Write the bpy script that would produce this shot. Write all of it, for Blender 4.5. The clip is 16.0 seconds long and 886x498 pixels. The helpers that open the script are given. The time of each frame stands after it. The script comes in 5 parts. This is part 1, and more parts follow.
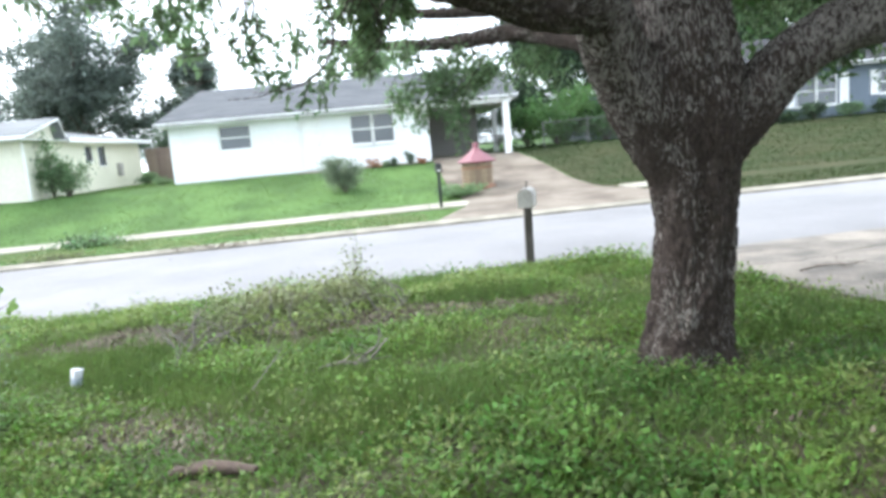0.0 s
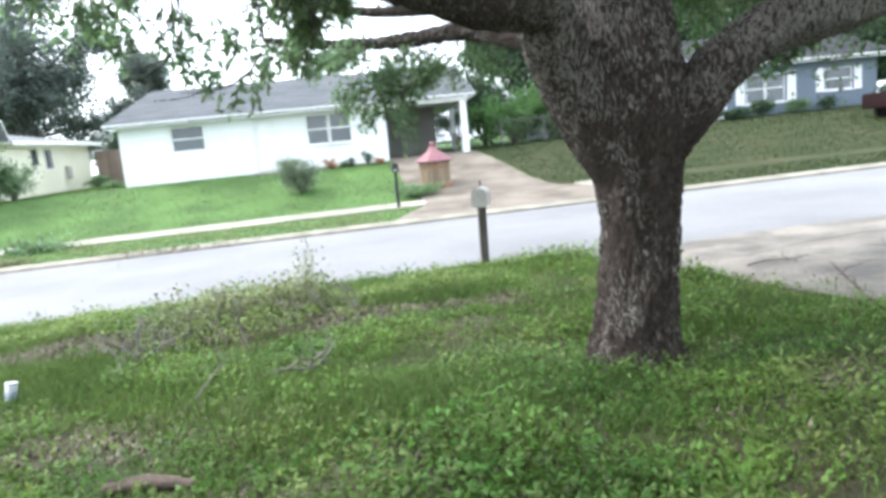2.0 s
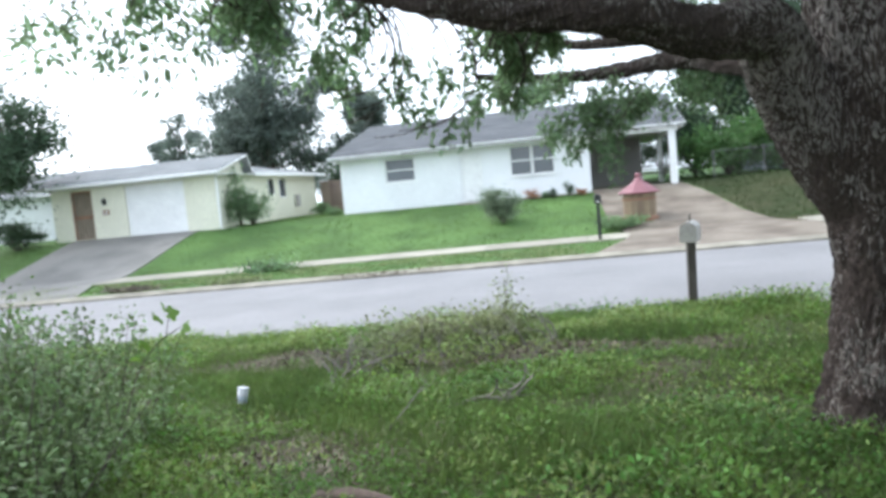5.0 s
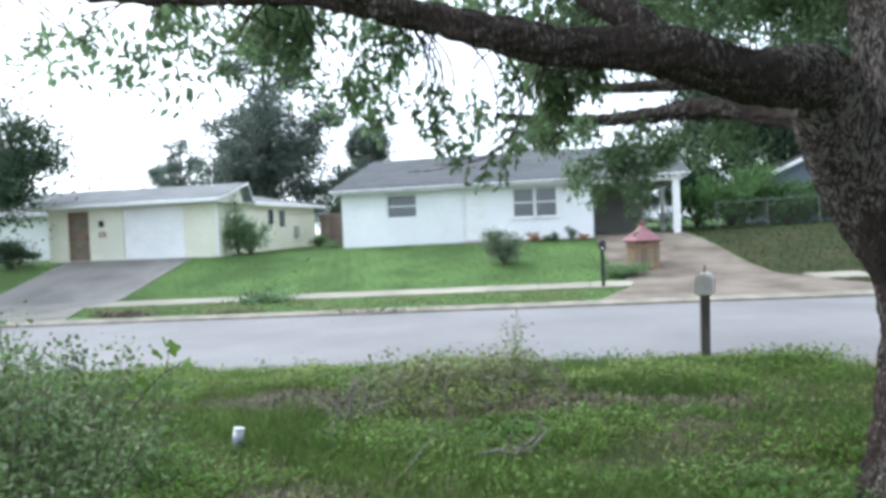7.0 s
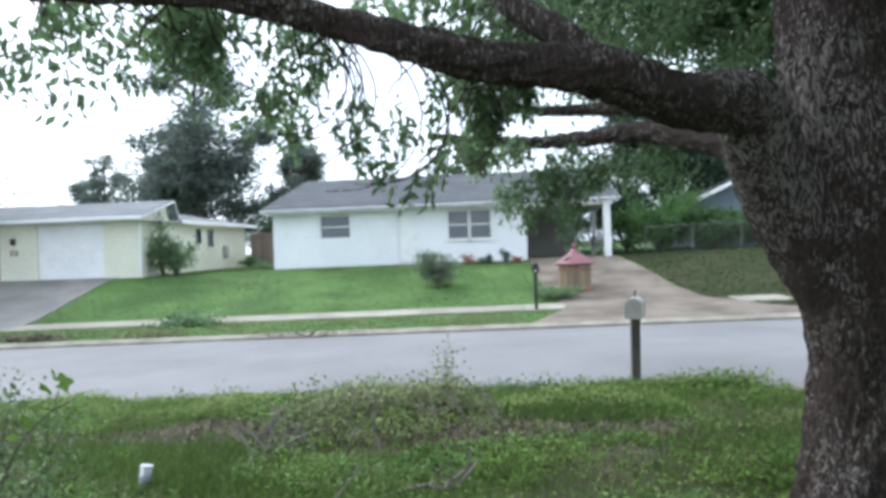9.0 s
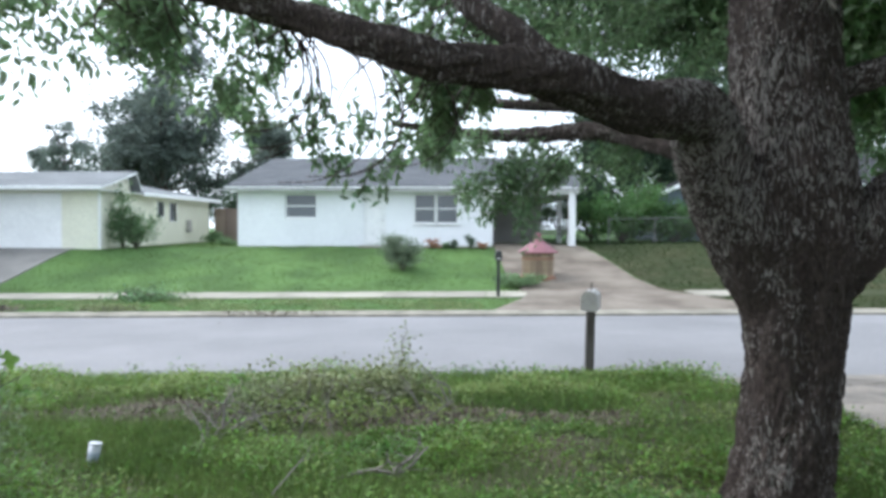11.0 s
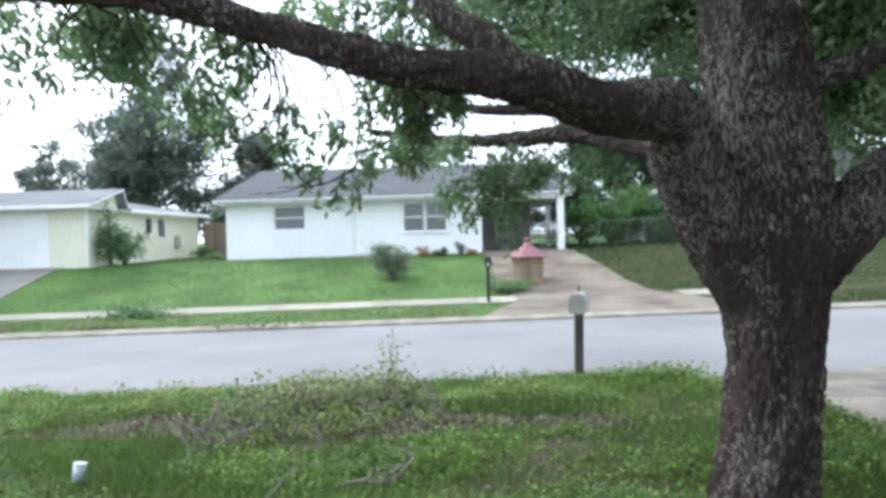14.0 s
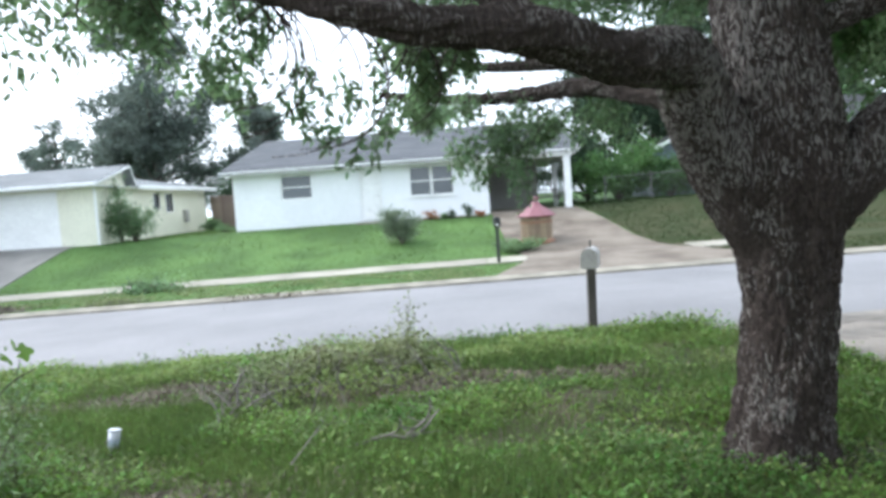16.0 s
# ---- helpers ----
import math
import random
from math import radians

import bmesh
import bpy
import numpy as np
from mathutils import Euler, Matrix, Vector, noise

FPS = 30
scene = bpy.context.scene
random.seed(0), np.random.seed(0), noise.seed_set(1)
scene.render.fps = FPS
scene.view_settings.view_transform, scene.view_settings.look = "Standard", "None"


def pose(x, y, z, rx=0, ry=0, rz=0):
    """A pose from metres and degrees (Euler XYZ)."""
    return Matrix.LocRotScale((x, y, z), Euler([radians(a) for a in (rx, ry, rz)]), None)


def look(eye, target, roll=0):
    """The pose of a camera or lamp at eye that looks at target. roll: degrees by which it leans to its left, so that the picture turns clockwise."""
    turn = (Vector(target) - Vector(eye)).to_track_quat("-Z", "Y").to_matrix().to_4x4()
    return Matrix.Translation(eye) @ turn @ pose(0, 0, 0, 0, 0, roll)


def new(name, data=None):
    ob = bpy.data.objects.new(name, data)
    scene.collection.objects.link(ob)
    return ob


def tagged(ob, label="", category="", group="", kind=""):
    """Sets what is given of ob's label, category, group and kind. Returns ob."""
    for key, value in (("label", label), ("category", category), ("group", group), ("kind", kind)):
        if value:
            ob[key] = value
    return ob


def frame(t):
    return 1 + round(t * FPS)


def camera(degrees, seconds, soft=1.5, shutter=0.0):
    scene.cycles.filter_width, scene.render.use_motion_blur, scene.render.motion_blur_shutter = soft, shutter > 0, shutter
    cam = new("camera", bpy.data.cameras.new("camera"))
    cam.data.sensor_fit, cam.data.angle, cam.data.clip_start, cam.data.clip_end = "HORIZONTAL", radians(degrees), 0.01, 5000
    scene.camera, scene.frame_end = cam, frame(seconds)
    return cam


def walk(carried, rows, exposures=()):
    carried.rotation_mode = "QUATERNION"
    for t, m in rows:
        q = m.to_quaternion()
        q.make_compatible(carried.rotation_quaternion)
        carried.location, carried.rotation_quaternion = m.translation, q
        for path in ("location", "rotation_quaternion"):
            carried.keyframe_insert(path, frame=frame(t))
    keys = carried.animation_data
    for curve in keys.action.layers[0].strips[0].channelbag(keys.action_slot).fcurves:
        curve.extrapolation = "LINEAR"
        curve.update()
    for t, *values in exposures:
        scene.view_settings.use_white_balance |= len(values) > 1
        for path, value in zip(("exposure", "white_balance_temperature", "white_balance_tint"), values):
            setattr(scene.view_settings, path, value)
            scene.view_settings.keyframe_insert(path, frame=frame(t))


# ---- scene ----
cam = camera(65.0, 16.0, soft=3.6)
PATH = [
    (0, (4.578, -0.795, 1.991), (4.597, 1.183, 1.698), -5.0),
    (0.5, (4.582, -0.766, 1.998), (4.638, 1.21, 1.692), -6.9),
    (1, (4.576, -0.771, 2.003), (4.546, 1.203, 1.684), -6.3),
    (1.5, (4.626, -0.75, 1.994), (4.709, 1.228, 1.709), -5.1),
    (2, (4.707, -0.728, 1.986), (4.833, 1.245, 1.681), -5.5),
    (2.5, (4.811, -0.695, 1.971), (4.988, 1.289, 1.788), -6.7),
    (2.7, (4.815, -0.690, 1.977), (5.004, 1.292, 1.826), -7.4),
    (3, (4.81, -0.682, 1.985), (4.867, 1.312, 1.841), -7.7),
    (3.2, (4.785, -0.694, 1.984), (4.729, 1.298, 1.822), -6.8),
    (3.5, (4.745, -0.712, 1.983), (4.546, 1.269, 1.794), -5.7),
    (4, (4.744, -0.696, 1.99), (4.436, 1.271, 1.803), -5.8),
    (4.5, (4.727, -0.708, 1.998), (4.329, 1.244, 1.816), -6.2),
    (7, (4.428, -0.462, 2.031), (4.022, 1.496, 1.972), -2.5),
    (7.5, (4.401, -0.293, 2.030), (4.089, 1.682, 1.976), -2.5),
    (8, (4.445, -0.235, 2.027), (4.167, 1.745, 2.019), -2.5),
    (8.5, (4.462, -0.231, 2.049), (4.213, 1.753, 2.066), -2.3),
    (9, (4.453, -0.210, 2.044), (4.231, 1.778, 2.039), -2.0),
    (11.5, (4.565, -0.278, 2.113), (4.445, 1.717, 2.056), 0.4),
    (12, (4.575, -0.252, 2.113), (4.435, 1.743, 2.078), -0.7),
    (12.5, (4.600, -0.253, 2.116), (4.398, 1.736, 2.072), -2.3),
    (13, (4.626, -0.240, 2.125), (4.451, 1.752, 2.068), -2.7),
    (13.5, (4.623, -0.244, 2.115), (4.488, 1.751, 2.075), -2.0),
    (14, (4.635, -0.257, 2.099), (4.528, 1.740, 2.064), -1.5),
    (14.5, (4.625, -0.259, 2.097), (4.527, 1.738, 2.073), -0.6),
    (15, (4.629, -0.265, 2.097), (4.521, 1.731, 2.078), -2.0),
    (15.5, (4.630, -0.286, 2.093), (4.515, 1.711, 2.063), -2.5),
    (16, (4.565, -0.344, 2.058), (4.434, 1.647, 1.921), -3.9),
]
walk(cam, [(t, look(eye, target, roll)) for t, eye, target, roll in PATH], exposures=[(0.0, 1.68, 6150, 14), (3.0, 1.7, 6150, 14), (4.5, 1.32, 6080, 14), (7.0, 1.02, 5950, 14), (9.0, 0.9, 5900, 14), (11.5, 1.03, 5950, 14), (14.5, 1.2, 5980, 14), (16.0, 1.22, 5980, 14)])

# ---- sky and sun: bright overcast ----
world = bpy.data.worlds.new("overcast_sky")
scene.world = world
world.use_nodes = True
wn = world.node_tree.nodes
wl = world.node_tree.links
wn.clear()
sky = wn.new("ShaderNodeTexSky")
sky.sky_type = 'NISHITA'
sky.sun_disc = False
sky.sun_elevation = radians(46)
sky.sun_rotation = radians(-72)
sky.dust_density = 6.0
sky.air_density = 1.0
b_sky = wn.new("ShaderNodeBackground")
b_sky.inputs[1].default_value = 0.05
wl.new(sky.outputs[0], b_sky.inputs[0])
cloud = wn.new("ShaderNodeTexNoise")
cloud.inputs["Scale"].default_value = 2.2
cloud.inputs["Detail"].default_value = 5
ramp = wn.new("ShaderNodeValToRGB")
ramp.color_ramp.elements[0].position, ramp.color_ramp.elements[0].color = 0.3, (0.72, 0.82, 0.86, 1)
ramp.color_ramp.elements[1].position, ramp.color_ramp.elements[1].color = 0.7, (0.90, 0.98, 1.0, 1)
wl.new(cloud.outputs[0], ramp.inputs[0])
b_cloud = wn.new("ShaderNodeBackground")
b_cloud.inputs[1].default_value = 1.0
wl.new(ramp.outputs[0], b_cloud.inputs[0])
adds = wn.new("ShaderNodeAddShader")
wl.new(b_sky.outputs[0], adds.inputs[0])
wl.new(b_cloud.outputs[0], adds.inputs[1])
wout = wn.new("ShaderNodeOutputWorld")
wl.new(adds.outputs[0], wout.inputs[0])
sun_data = bpy.data.lights.new("sun", 'SUN')
sun_data.energy = 1.1
sun_data.angle = radians(40)
sun_data.color = (0.96, 1.0, 0.97)
sun = new("sun", sun_data)
sun.matrix_world = look((-30, 10, 36), (0, 0, 0))


# ---- materials ----
def mat(name, c1, c2, scale=3.0, rough=0.8, fine=40.0, bump=0.3, c3=None, island=0.0, obj_random=0.0, metal=0.0, stretch=(1, 1, 1),
        dist=0.02, spec=0.5, translucent=0.0):
    m = bpy.data.materials.new(name)
    m.use_nodes = True
    n, l = m.node_tree.nodes, m.node_tree.links
    p = n["Principled BSDF"]
    p.inputs["Roughness"].default_value = rough
    p.inputs["Metallic"].default_value = metal
    p.inputs["Specular IOR Level"].default_value = spec
    tc = n.new("ShaderNodeTexCoord")
    mp = n.new("ShaderNodeMapping")
    mp.inputs["Scale"].default_value = stretch
    l.new(tc.outputs["Object"], mp.inputs[0])
    big = n.new("ShaderNodeTexNoise")
    big.inputs["Scale"].default_value = scale
    big.inputs["Detail"].default_value = 4
    l.new(mp.outputs[0], big.inputs["Vector"])
    small = n.new("ShaderNodeTexNoise")
    small.inputs["Scale"].default_value = fine
    small.inputs["Detail"].default_value = 3
    l.new(mp.outputs[0], small.inputs["Vector"])
    r = n.new("ShaderNodeValToRGB")
    r.color_ramp.elements[0].position, r.color_ramp.elements[0].color = 0.35, (*c1, 1)
    r.color_ramp.elements[1].position, r.color_ramp.elements[1].color = 0.65, (*c2, 1)
    l.new(big.outputs[0], r.inputs[0])
    col = r.outputs[0]

    def blend(fac, a, b, kind='MIX'):
        x = n.new("ShaderNodeMix")
        x.data_type, x.blend_type = 'RGBA', kind
        for sock, v in ((x.inputs[0], fac), (x.inputs[6], a), (x.inputs[7], b)):
            if isinstance(v, (int, float)):
                sock.default_value = v
            elif isinstance(v, tuple):
                sock.default_value = (*v, 1)
            else:
                l.new(v, sock)
        return x.outputs[2]
    if c3:
        r3 = n.new("ShaderNodeValToRGB")
        r3.color_ramp.elements[0].position, r3.color_ramp.elements[0].color = 0.54, (0, 0, 0, 1)
        r3.color_ramp.elements[1].position, r3.color_ramp.elements[1].color = 0.68, (1, 1, 1, 1)
        l.new(small.outputs[0], r3.inputs[0])
        col = blend(r3.outputs[0], col, c3)
    grain = n.new("ShaderNodeValToRGB")
    grain.color_ramp.elements[0].position, grain.color_ramp.elements[0].color = 0.3, (0.78, 0.78, 0.78, 1)
    grain.color_ramp.elements[1].position, grain.color_ramp.elements[1].color = 0.7, (1.12, 1.12, 1.12, 1)
    l.new(small.outputs[0], grain.inputs[0])
    col = blend(1.0, col, grain.outputs[0], 'MULTIPLY')
    if island or obj_random:
        hsv = n.new("ShaderNodeHueSaturation")
        if island:
            src = n.new("ShaderNodeNewGeometry").outputs["Random Per Island"]
            amount = island
        else:
            src = n.new("ShaderNodeObjectInfo").outputs["Random"]
            amount = obj_random
        mr = n.new("ShaderNodeMapRange")
        mr.inputs[3].default_value, mr.inputs[4].default_value = 1 - amount, 1 + amount
        l.new(src, mr.inputs[0])
        l.new(mr.outputs[0], hsv.inputs["Value"])
        mh = n.new("ShaderNodeMapRange")
        mh.inputs[3].default_value, mh.inputs[4].default_value = 0.5 - amount * 0.05, 0.5 + amount * 0.05
        l.new(src, mh.inputs[0])
        l.new(mh.outputs[0], hsv.inputs["Hue"])
        l.new(col, hsv.inputs["Color"])
        col = hsv.outputs[0]
    l.new(col, p.inputs["Base Color"])
    if bump:
        bp = n.new("ShaderNodeBump")
        bp.inputs["Strength"].default_value = bump
        bp.inputs["Distance"].default_value = dist
        l.new(small.outputs[0], bp.inputs["Height"])
        l.new(bp.outputs[0], p.inputs["Normal"])
    if translucent:
        tr = n.new("ShaderNodeBsdfTranslucent")
        l.new(col, tr.inputs[0])
        mx = n.new("ShaderNodeMixShader")
        mx.inputs[0].default_value = translucent
        l.new(p.outputs[0], mx.inputs[1])
        l.new(tr.outputs[0], mx.inputs[2])
        l.new(mx.outputs[0], n["Material Output"].inputs[0])
    return m


def glass_mat(name, tint):
    m = bpy.data.materials.new(name)
    m.use_nodes = True
    p = m.node_tree.nodes["Principled BSDF"]
    p.inputs["Base Color"].default_value = (*tint, 1)
    p.inputs["Roughness"].default_value = 0.12
    p.inputs["Specular IOR Level"].default_value = 0.7
    return m


LICHEN = ((5.9, 4.1, 2.7), (7.5, 4.2, 2.6), (8.3, 4.2, 2.8))  # flaky patches where the two great limbs leave the trunk


def bark_mat(name):
    """Plated bark: stretched cells of dark red-brown, with paler grey flakes in patches."""
    m = bpy.data.materials.new(name)
    m.use_nodes = True
    n, l = m.node_tree.nodes, m.node_tree.links
    p = n["Principled BSDF"]
    p.inputs["Roughness"].default_value = 0.9
    p.inputs["Specular IOR Level"].default_value = 0.25
    tc = n.new("ShaderNodeTexCoord")
    mp = n.new("ShaderNodeMapping")
    mp.inputs["Scale"].default_value = (1.0, 1.0, 0.30)
    l.new(tc.outputs["Object"], mp.inputs[0])
    warp = n.new("ShaderNodeTexNoise")
    warp.inputs["Scale"].default_value = 9
    warp.inputs["Detail"].default_value = 3
    l.new(mp.outputs[0], warp.inputs["Vector"])
    mix = n.new("ShaderNodeVectorMath")
    mix.operation = 'MULTIPLY_ADD'
    mix.inputs[1].default_value = (0.11, 0.11, 0.11)
    l.new(warp.outputs["Color"], mix.inputs[0])
    l.new(mp.outputs[0], mix.inputs[2])
    cells = n.new("ShaderNodeTexVoronoi")
    cells.inputs["Scale"].default_value = 92
    l.new(mix.outputs[0], cells.inputs["Vector"])
    edge = n.new("ShaderNodeTexVoronoi")
    edge.feature = 'DISTANCE_TO_EDGE'
    edge.inputs["Scale"].default_value = 92
    l.new(mix.outputs[0], edge.inputs["Vector"])
    ramp = n.new("ShaderNodeValToRGB")
    cr = ramp.color_ramp
    cr.elements[0].position, cr.elements[0].color = 0.0, (0.033, 0.025, 0.022, 1)
    cr.elements[1].position, cr.elements[1].color = 1.0, (0.098, 0.075, 0.065, 1)
    l.new(cells.outputs["Color"], ramp.inputs[0])
    flake = n.new("ShaderNodeValToRGB")
    flake.color_ramp.elements[0].position, flake.color_ramp.elements[0].color = 0.62, (0, 0, 0, 1)
    flake.color_ramp.elements[1].position, flake.color_ramp.elements[1].color = 0.86, (1, 1, 1, 1)
    sep = n.new("ShaderNodeSeparateColor")
    l.new(cells.outputs["Color"], sep.inputs[0])
    patch = n.new("ShaderNodeTexNoise")
    patch.inputs["Scale"].default_value = 3.4
    patch.inputs["Detail"].default_value = 3
    l.new(tc.outputs["Object"], patch.inputs["Vector"])
    both = n.new("ShaderNodeMath")
    both.operation = 'MULTIPLY'
    l.new(sep.outputs[1], both.inputs[0])
    l.new(patch.outputs[0], both.inputs[1])
    up = n.new("ShaderNodeMath")
    up.operation = 'MULTIPLY'
    up.inputs[1].default_value = 1.6
    l.new(both.outputs[0], up.inputs[0])
    flaky = up.outputs[0]
    for spot in LICHEN:
        near = n.new("ShaderNodeVectorMath")
        near.operation = 'DISTANCE'
        near.inputs[1].default_value = spot
        l.new(tc.outputs["Object"], near.inputs[0])
        more = n.new("ShaderNodeMapRange")
        more.inputs[1].default_value, more.inputs[2].default_value = 0.35, 0.95
        more.inputs[3].default_value, more.inputs[4].default_value = 0.30, 0.0
        l.new(near.outputs["Value"], more.inputs[0])
        total = n.new("ShaderNodeMath")
        l.new(flaky, total.inputs[0])
        l.new(more.outputs[0], total.inputs[1])
        flaky = total.outputs[0]
    l.new(flaky, flake.inputs[0])
    x = n.new("ShaderNodeMix")
    x.data_type = 'RGBA'
    l.new(flake.outputs[0], x.inputs[0])
    l.new(ramp.outputs[0], x.inputs[6])
    x.inputs[7].default_value = (0.27, 0.25, 0.23, 1)
    grain = n.new("ShaderNodeTexNoise")
    grain.inputs["Scale"].default_value = 70
    l.new(mp.outputs[0], grain.inputs["Vector"])
    g2 = n.new("ShaderNodeMapRange")
    g2.inputs[3].default_value, g2.inputs[4].default_value = 0.6, 1.4
    l.new(grain.outputs[0], g2.inputs[0])
    y = n.new("ShaderNodeMix")
    y.data_type, y.blend_type = 'RGBA', 'MULTIPLY'
    y.inputs[0].default_value = 1
    l.new(x.outputs[2], y.inputs[6])
    l.new(g2.outputs[0], y.inputs[7])
    l.new(y.outputs[2], p.inputs["Base Color"])
    b = n.new("ShaderNodeBump")
    b.inputs["Strength"].default_value = 1.0
    b.inputs["Distance"].default_value = 0.05
    l.new(edge.outputs["Distance"], b.inputs["Height"])
    l.new(b.outputs[0], p.inputs["Normal"])
    return m


M_LAWN = mat("lawn_soil", (0.055, 0.105, 0.030), (0.095, 0.175, 0.050), 0.55, 0.9, 30, 0.8, island=0, spec=0.2)
M_YARD = mat("weedy_soil", (0.045, 0.052, 0.026), (0.088, 0.072, 0.050), 1.1, 0.95, 22, 0.9, spec=0.2)
M_GRASS = mat("grass_blades", (0.080, 0.134, 0.034), (0.130, 0.192, 0.052), 0.5, 0.6, 8, 0, island=0.25, translucent=0.3, spec=0.2)
M_GRASS_FRESH = mat("fresh_yellow_green_grass", (0.13, 0.20, 0.050), (0.20, 0.28, 0.085), 0.7, 0.6, 8, 0, island=0.3, translucent=0.35, spec=0.2)
M_WEED = mat("weed_leaves", (0.076, 0.150, 0.029), (0.158, 0.250, 0.050), 0.9, 0.5, 6, 0, island=0.6, translucent=0.4, spec=0.28)
M_WEED_PALE = mat("pale_weed_leaves", (0.155, 0.225, 0.058), (0.24, 0.31, 0.095), 1.5, 0.5, 6, 0, island=0.45, translucent=0.4, spec=0.3)
M_BUSH = mat("bush_leaves", (0.095, 0.155, 0.055), (0.165, 0.235, 0.095), 0.9, 0.55, 6, 0, island=0.4, translucent=0.35)
M_DRY = mat("dry_weed_leaves", (0.17, 0.215, 0.09), (0.27, 0.30, 0.14), 2, 0.7, 10, 0, island=0.35, translucent=0.25)
M_DEAD = mat("dead_leaves", (0.105, 0.082, 0.060), (0.20, 0.165, 0.125), 2, 0.8, 10, 0, island=0.5)
M_ASPHALT = mat("worn_asphalt", (0.165, 0.162, 0.165), (0.208, 0.204, 0.206), 0.35, 0.7, 60, 0.25, spec=0.35)
M_CONC = mat("stained_concrete", (0.110, 0.088, 0.068), (0.205, 0.175, 0.140), 0.9, 0.85, 25, 0.3, spec=0.3)
M_CONC_PALE = mat("pale_concrete", (0.225, 0.21, 0.165), (0.31, 0.29, 0.235), 0.8, 0.85, 25, 0.3, obj_random=0.1)
M_SANDY = mat("sandy_kerb_concrete", (0.17, 0.155, 0.12), (0.27, 0.25, 0.20), 1.6, 0.9, 25, 0.4)
M_CONC_WORN = mat("damp_worn_concrete", (0.105, 0.092, 0.076), (0.255, 0.222, 0.182), 1.3, 0.75, 25, 0.4)
# rough browner grass; tree shade on that side also put into both colours
M_ROUGH = mat("rough_dry_lawn", (0.034, 0.048, 0.020), (0.064, 0.064, 0.034), 0.5, 0.95, 20, 0.6, stretch=(1, 3, 1), spec=0.1)
M_GRASS_DULL = mat("dull_grass_blades", (0.032, 0.060, 0.020), (0.055, 0.077, 0.028), 0.5, 0.7, 8, 0, island=0.3, translucent=0.25, spec=0.1)
M_CONC_GREY = mat("grey_concrete", (0.135, 0.13, 0.12), (0.21, 0.20, 0.185), 0.6, 0.8, 25, 0.3)
M_CRACK = mat("crack_dirt", (0.04, 0.04, 0.03), (0.07, 0.07, 0.05), 4, 0.95, 40, 0.2)
M_WHITE = mat("white_masonry_paint", (0.74, 0.75, 0.76), (0.82, 0.83, 0.84), 0.5, 0.7, 30, 0.15)
M_TRIM = mat("white_trim_paint", (0.76, 0.76, 0.75), (0.82, 0.82, 0.81), 1.5, 0.5, 30, 0.05)
M_YELLOW = mat("pale_yellow_masonry", (0.69, 0.68, 0.55), (0.75, 0.74, 0.61), 0.5, 0.75, 30, 0.15)
# siding blue darkened: the shade on this wall is put into the colour
M_BLUE = mat("blue_grey_siding", (0.135, 0.165, 0.20), (0.16, 0.195, 0.235), 0.6, 0.7, 30, 0.1, spec=0.3)
M_SHINGLE = mat("grey_asphalt_shingle", (0.072, 0.077, 0.083), (0.108, 0.113, 0.121), 0.7, 0.9, 18, 0.5, stretch=(1, 2.5, 2.5), spec=0.15)
# shingle grey darkened: shade of the trees above it put into the colour
M_SHINGLE_DARK = mat("dark_shaded_shingle", (0.030, 0.031, 0.033), (0.055, 0.056, 0.058), 0.7, 0.95, 18, 0.5, stretch=(1, 2.5, 2.5), spec=0.1)
M_SHINGLE_PALE = mat("pale_grey_shingle", (0.15, 0.16, 0.165), (0.20, 0.21, 0.215), 0.7, 0.9, 18, 0.5, stretch=(1, 2.5, 2.5), spec=0.2)
M_GLASS = glass_mat("dark_window_glass", (0.10, 0.11, 0.125))
M_BLIND = mat("pale_blind", (0.42, 0.43, 0.45), (0.50, 0.51, 0.53), 2, 0.7, 20, 0)
M_GREYWALL = mat("taupe_carport_wall", (0.24, 0.23, 0.22), (0.29, 0.28, 0.265), 0.8, 0.8, 20, 0.15)
M_FENCE = mat("weathered_wood", (0.17, 0.125, 0.10), (0.26, 0.20, 0.165), 1.5, 0.85, 18, 0.4, obj_random=0.2, stretch=(6, 6, 0.6))
M_POST = mat("grey_weathered_post", (0.060, 0.052, 0.045), (0.11, 0.098, 0.087), 3, 0.85, 30, 0.4, stretch=(5, 5, 0.7))
M_BARK = bark_mat("flaky_bark")
M_BARK_FAR = mat("dark_bark", (0.06, 0.05, 0.04), (0.12, 0.10, 0.085), 4, 0.9, 20, 0.5)
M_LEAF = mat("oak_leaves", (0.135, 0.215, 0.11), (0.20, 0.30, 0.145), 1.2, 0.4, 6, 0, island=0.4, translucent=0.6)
M_LEAF_DARK = mat("dark_leaves", (0.040, 0.070, 0.040), (0.070, 0.11, 0.060), 0.5, 0.6, 6, 0, island=0.4, translucent=0.3, spec=0.25)
# darkened copy of M_LEAF: the dimness inside the crown is in its colour
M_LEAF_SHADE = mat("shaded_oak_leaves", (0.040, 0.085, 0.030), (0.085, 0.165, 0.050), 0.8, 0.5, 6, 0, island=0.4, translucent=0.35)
# grey-green lightened: the veil of lens haze is put into the colour
M_LEAF_HAZE = mat("haze_lightened_leaves", (0.10, 0.13, 0.115), (0.155, 0.19, 0.16), 0.4, 0.7, 6, 0, island=0.45, translucent=0.55)
M_LEAF_BRIGHT = mat("bright_leaves", (0.062, 0.14, 0.038), (0.10, 0.20, 0.055), 0.6, 0.55, 6, 0, island=0.35, translucent=0.35)
M_LEAF_GREY = mat("grey_green_leaves", (0.085, 0.13, 0.085), (0.14, 0.20, 0.13), 1.5, 0.6, 6, 0, island=0.3, translucent=0.25)
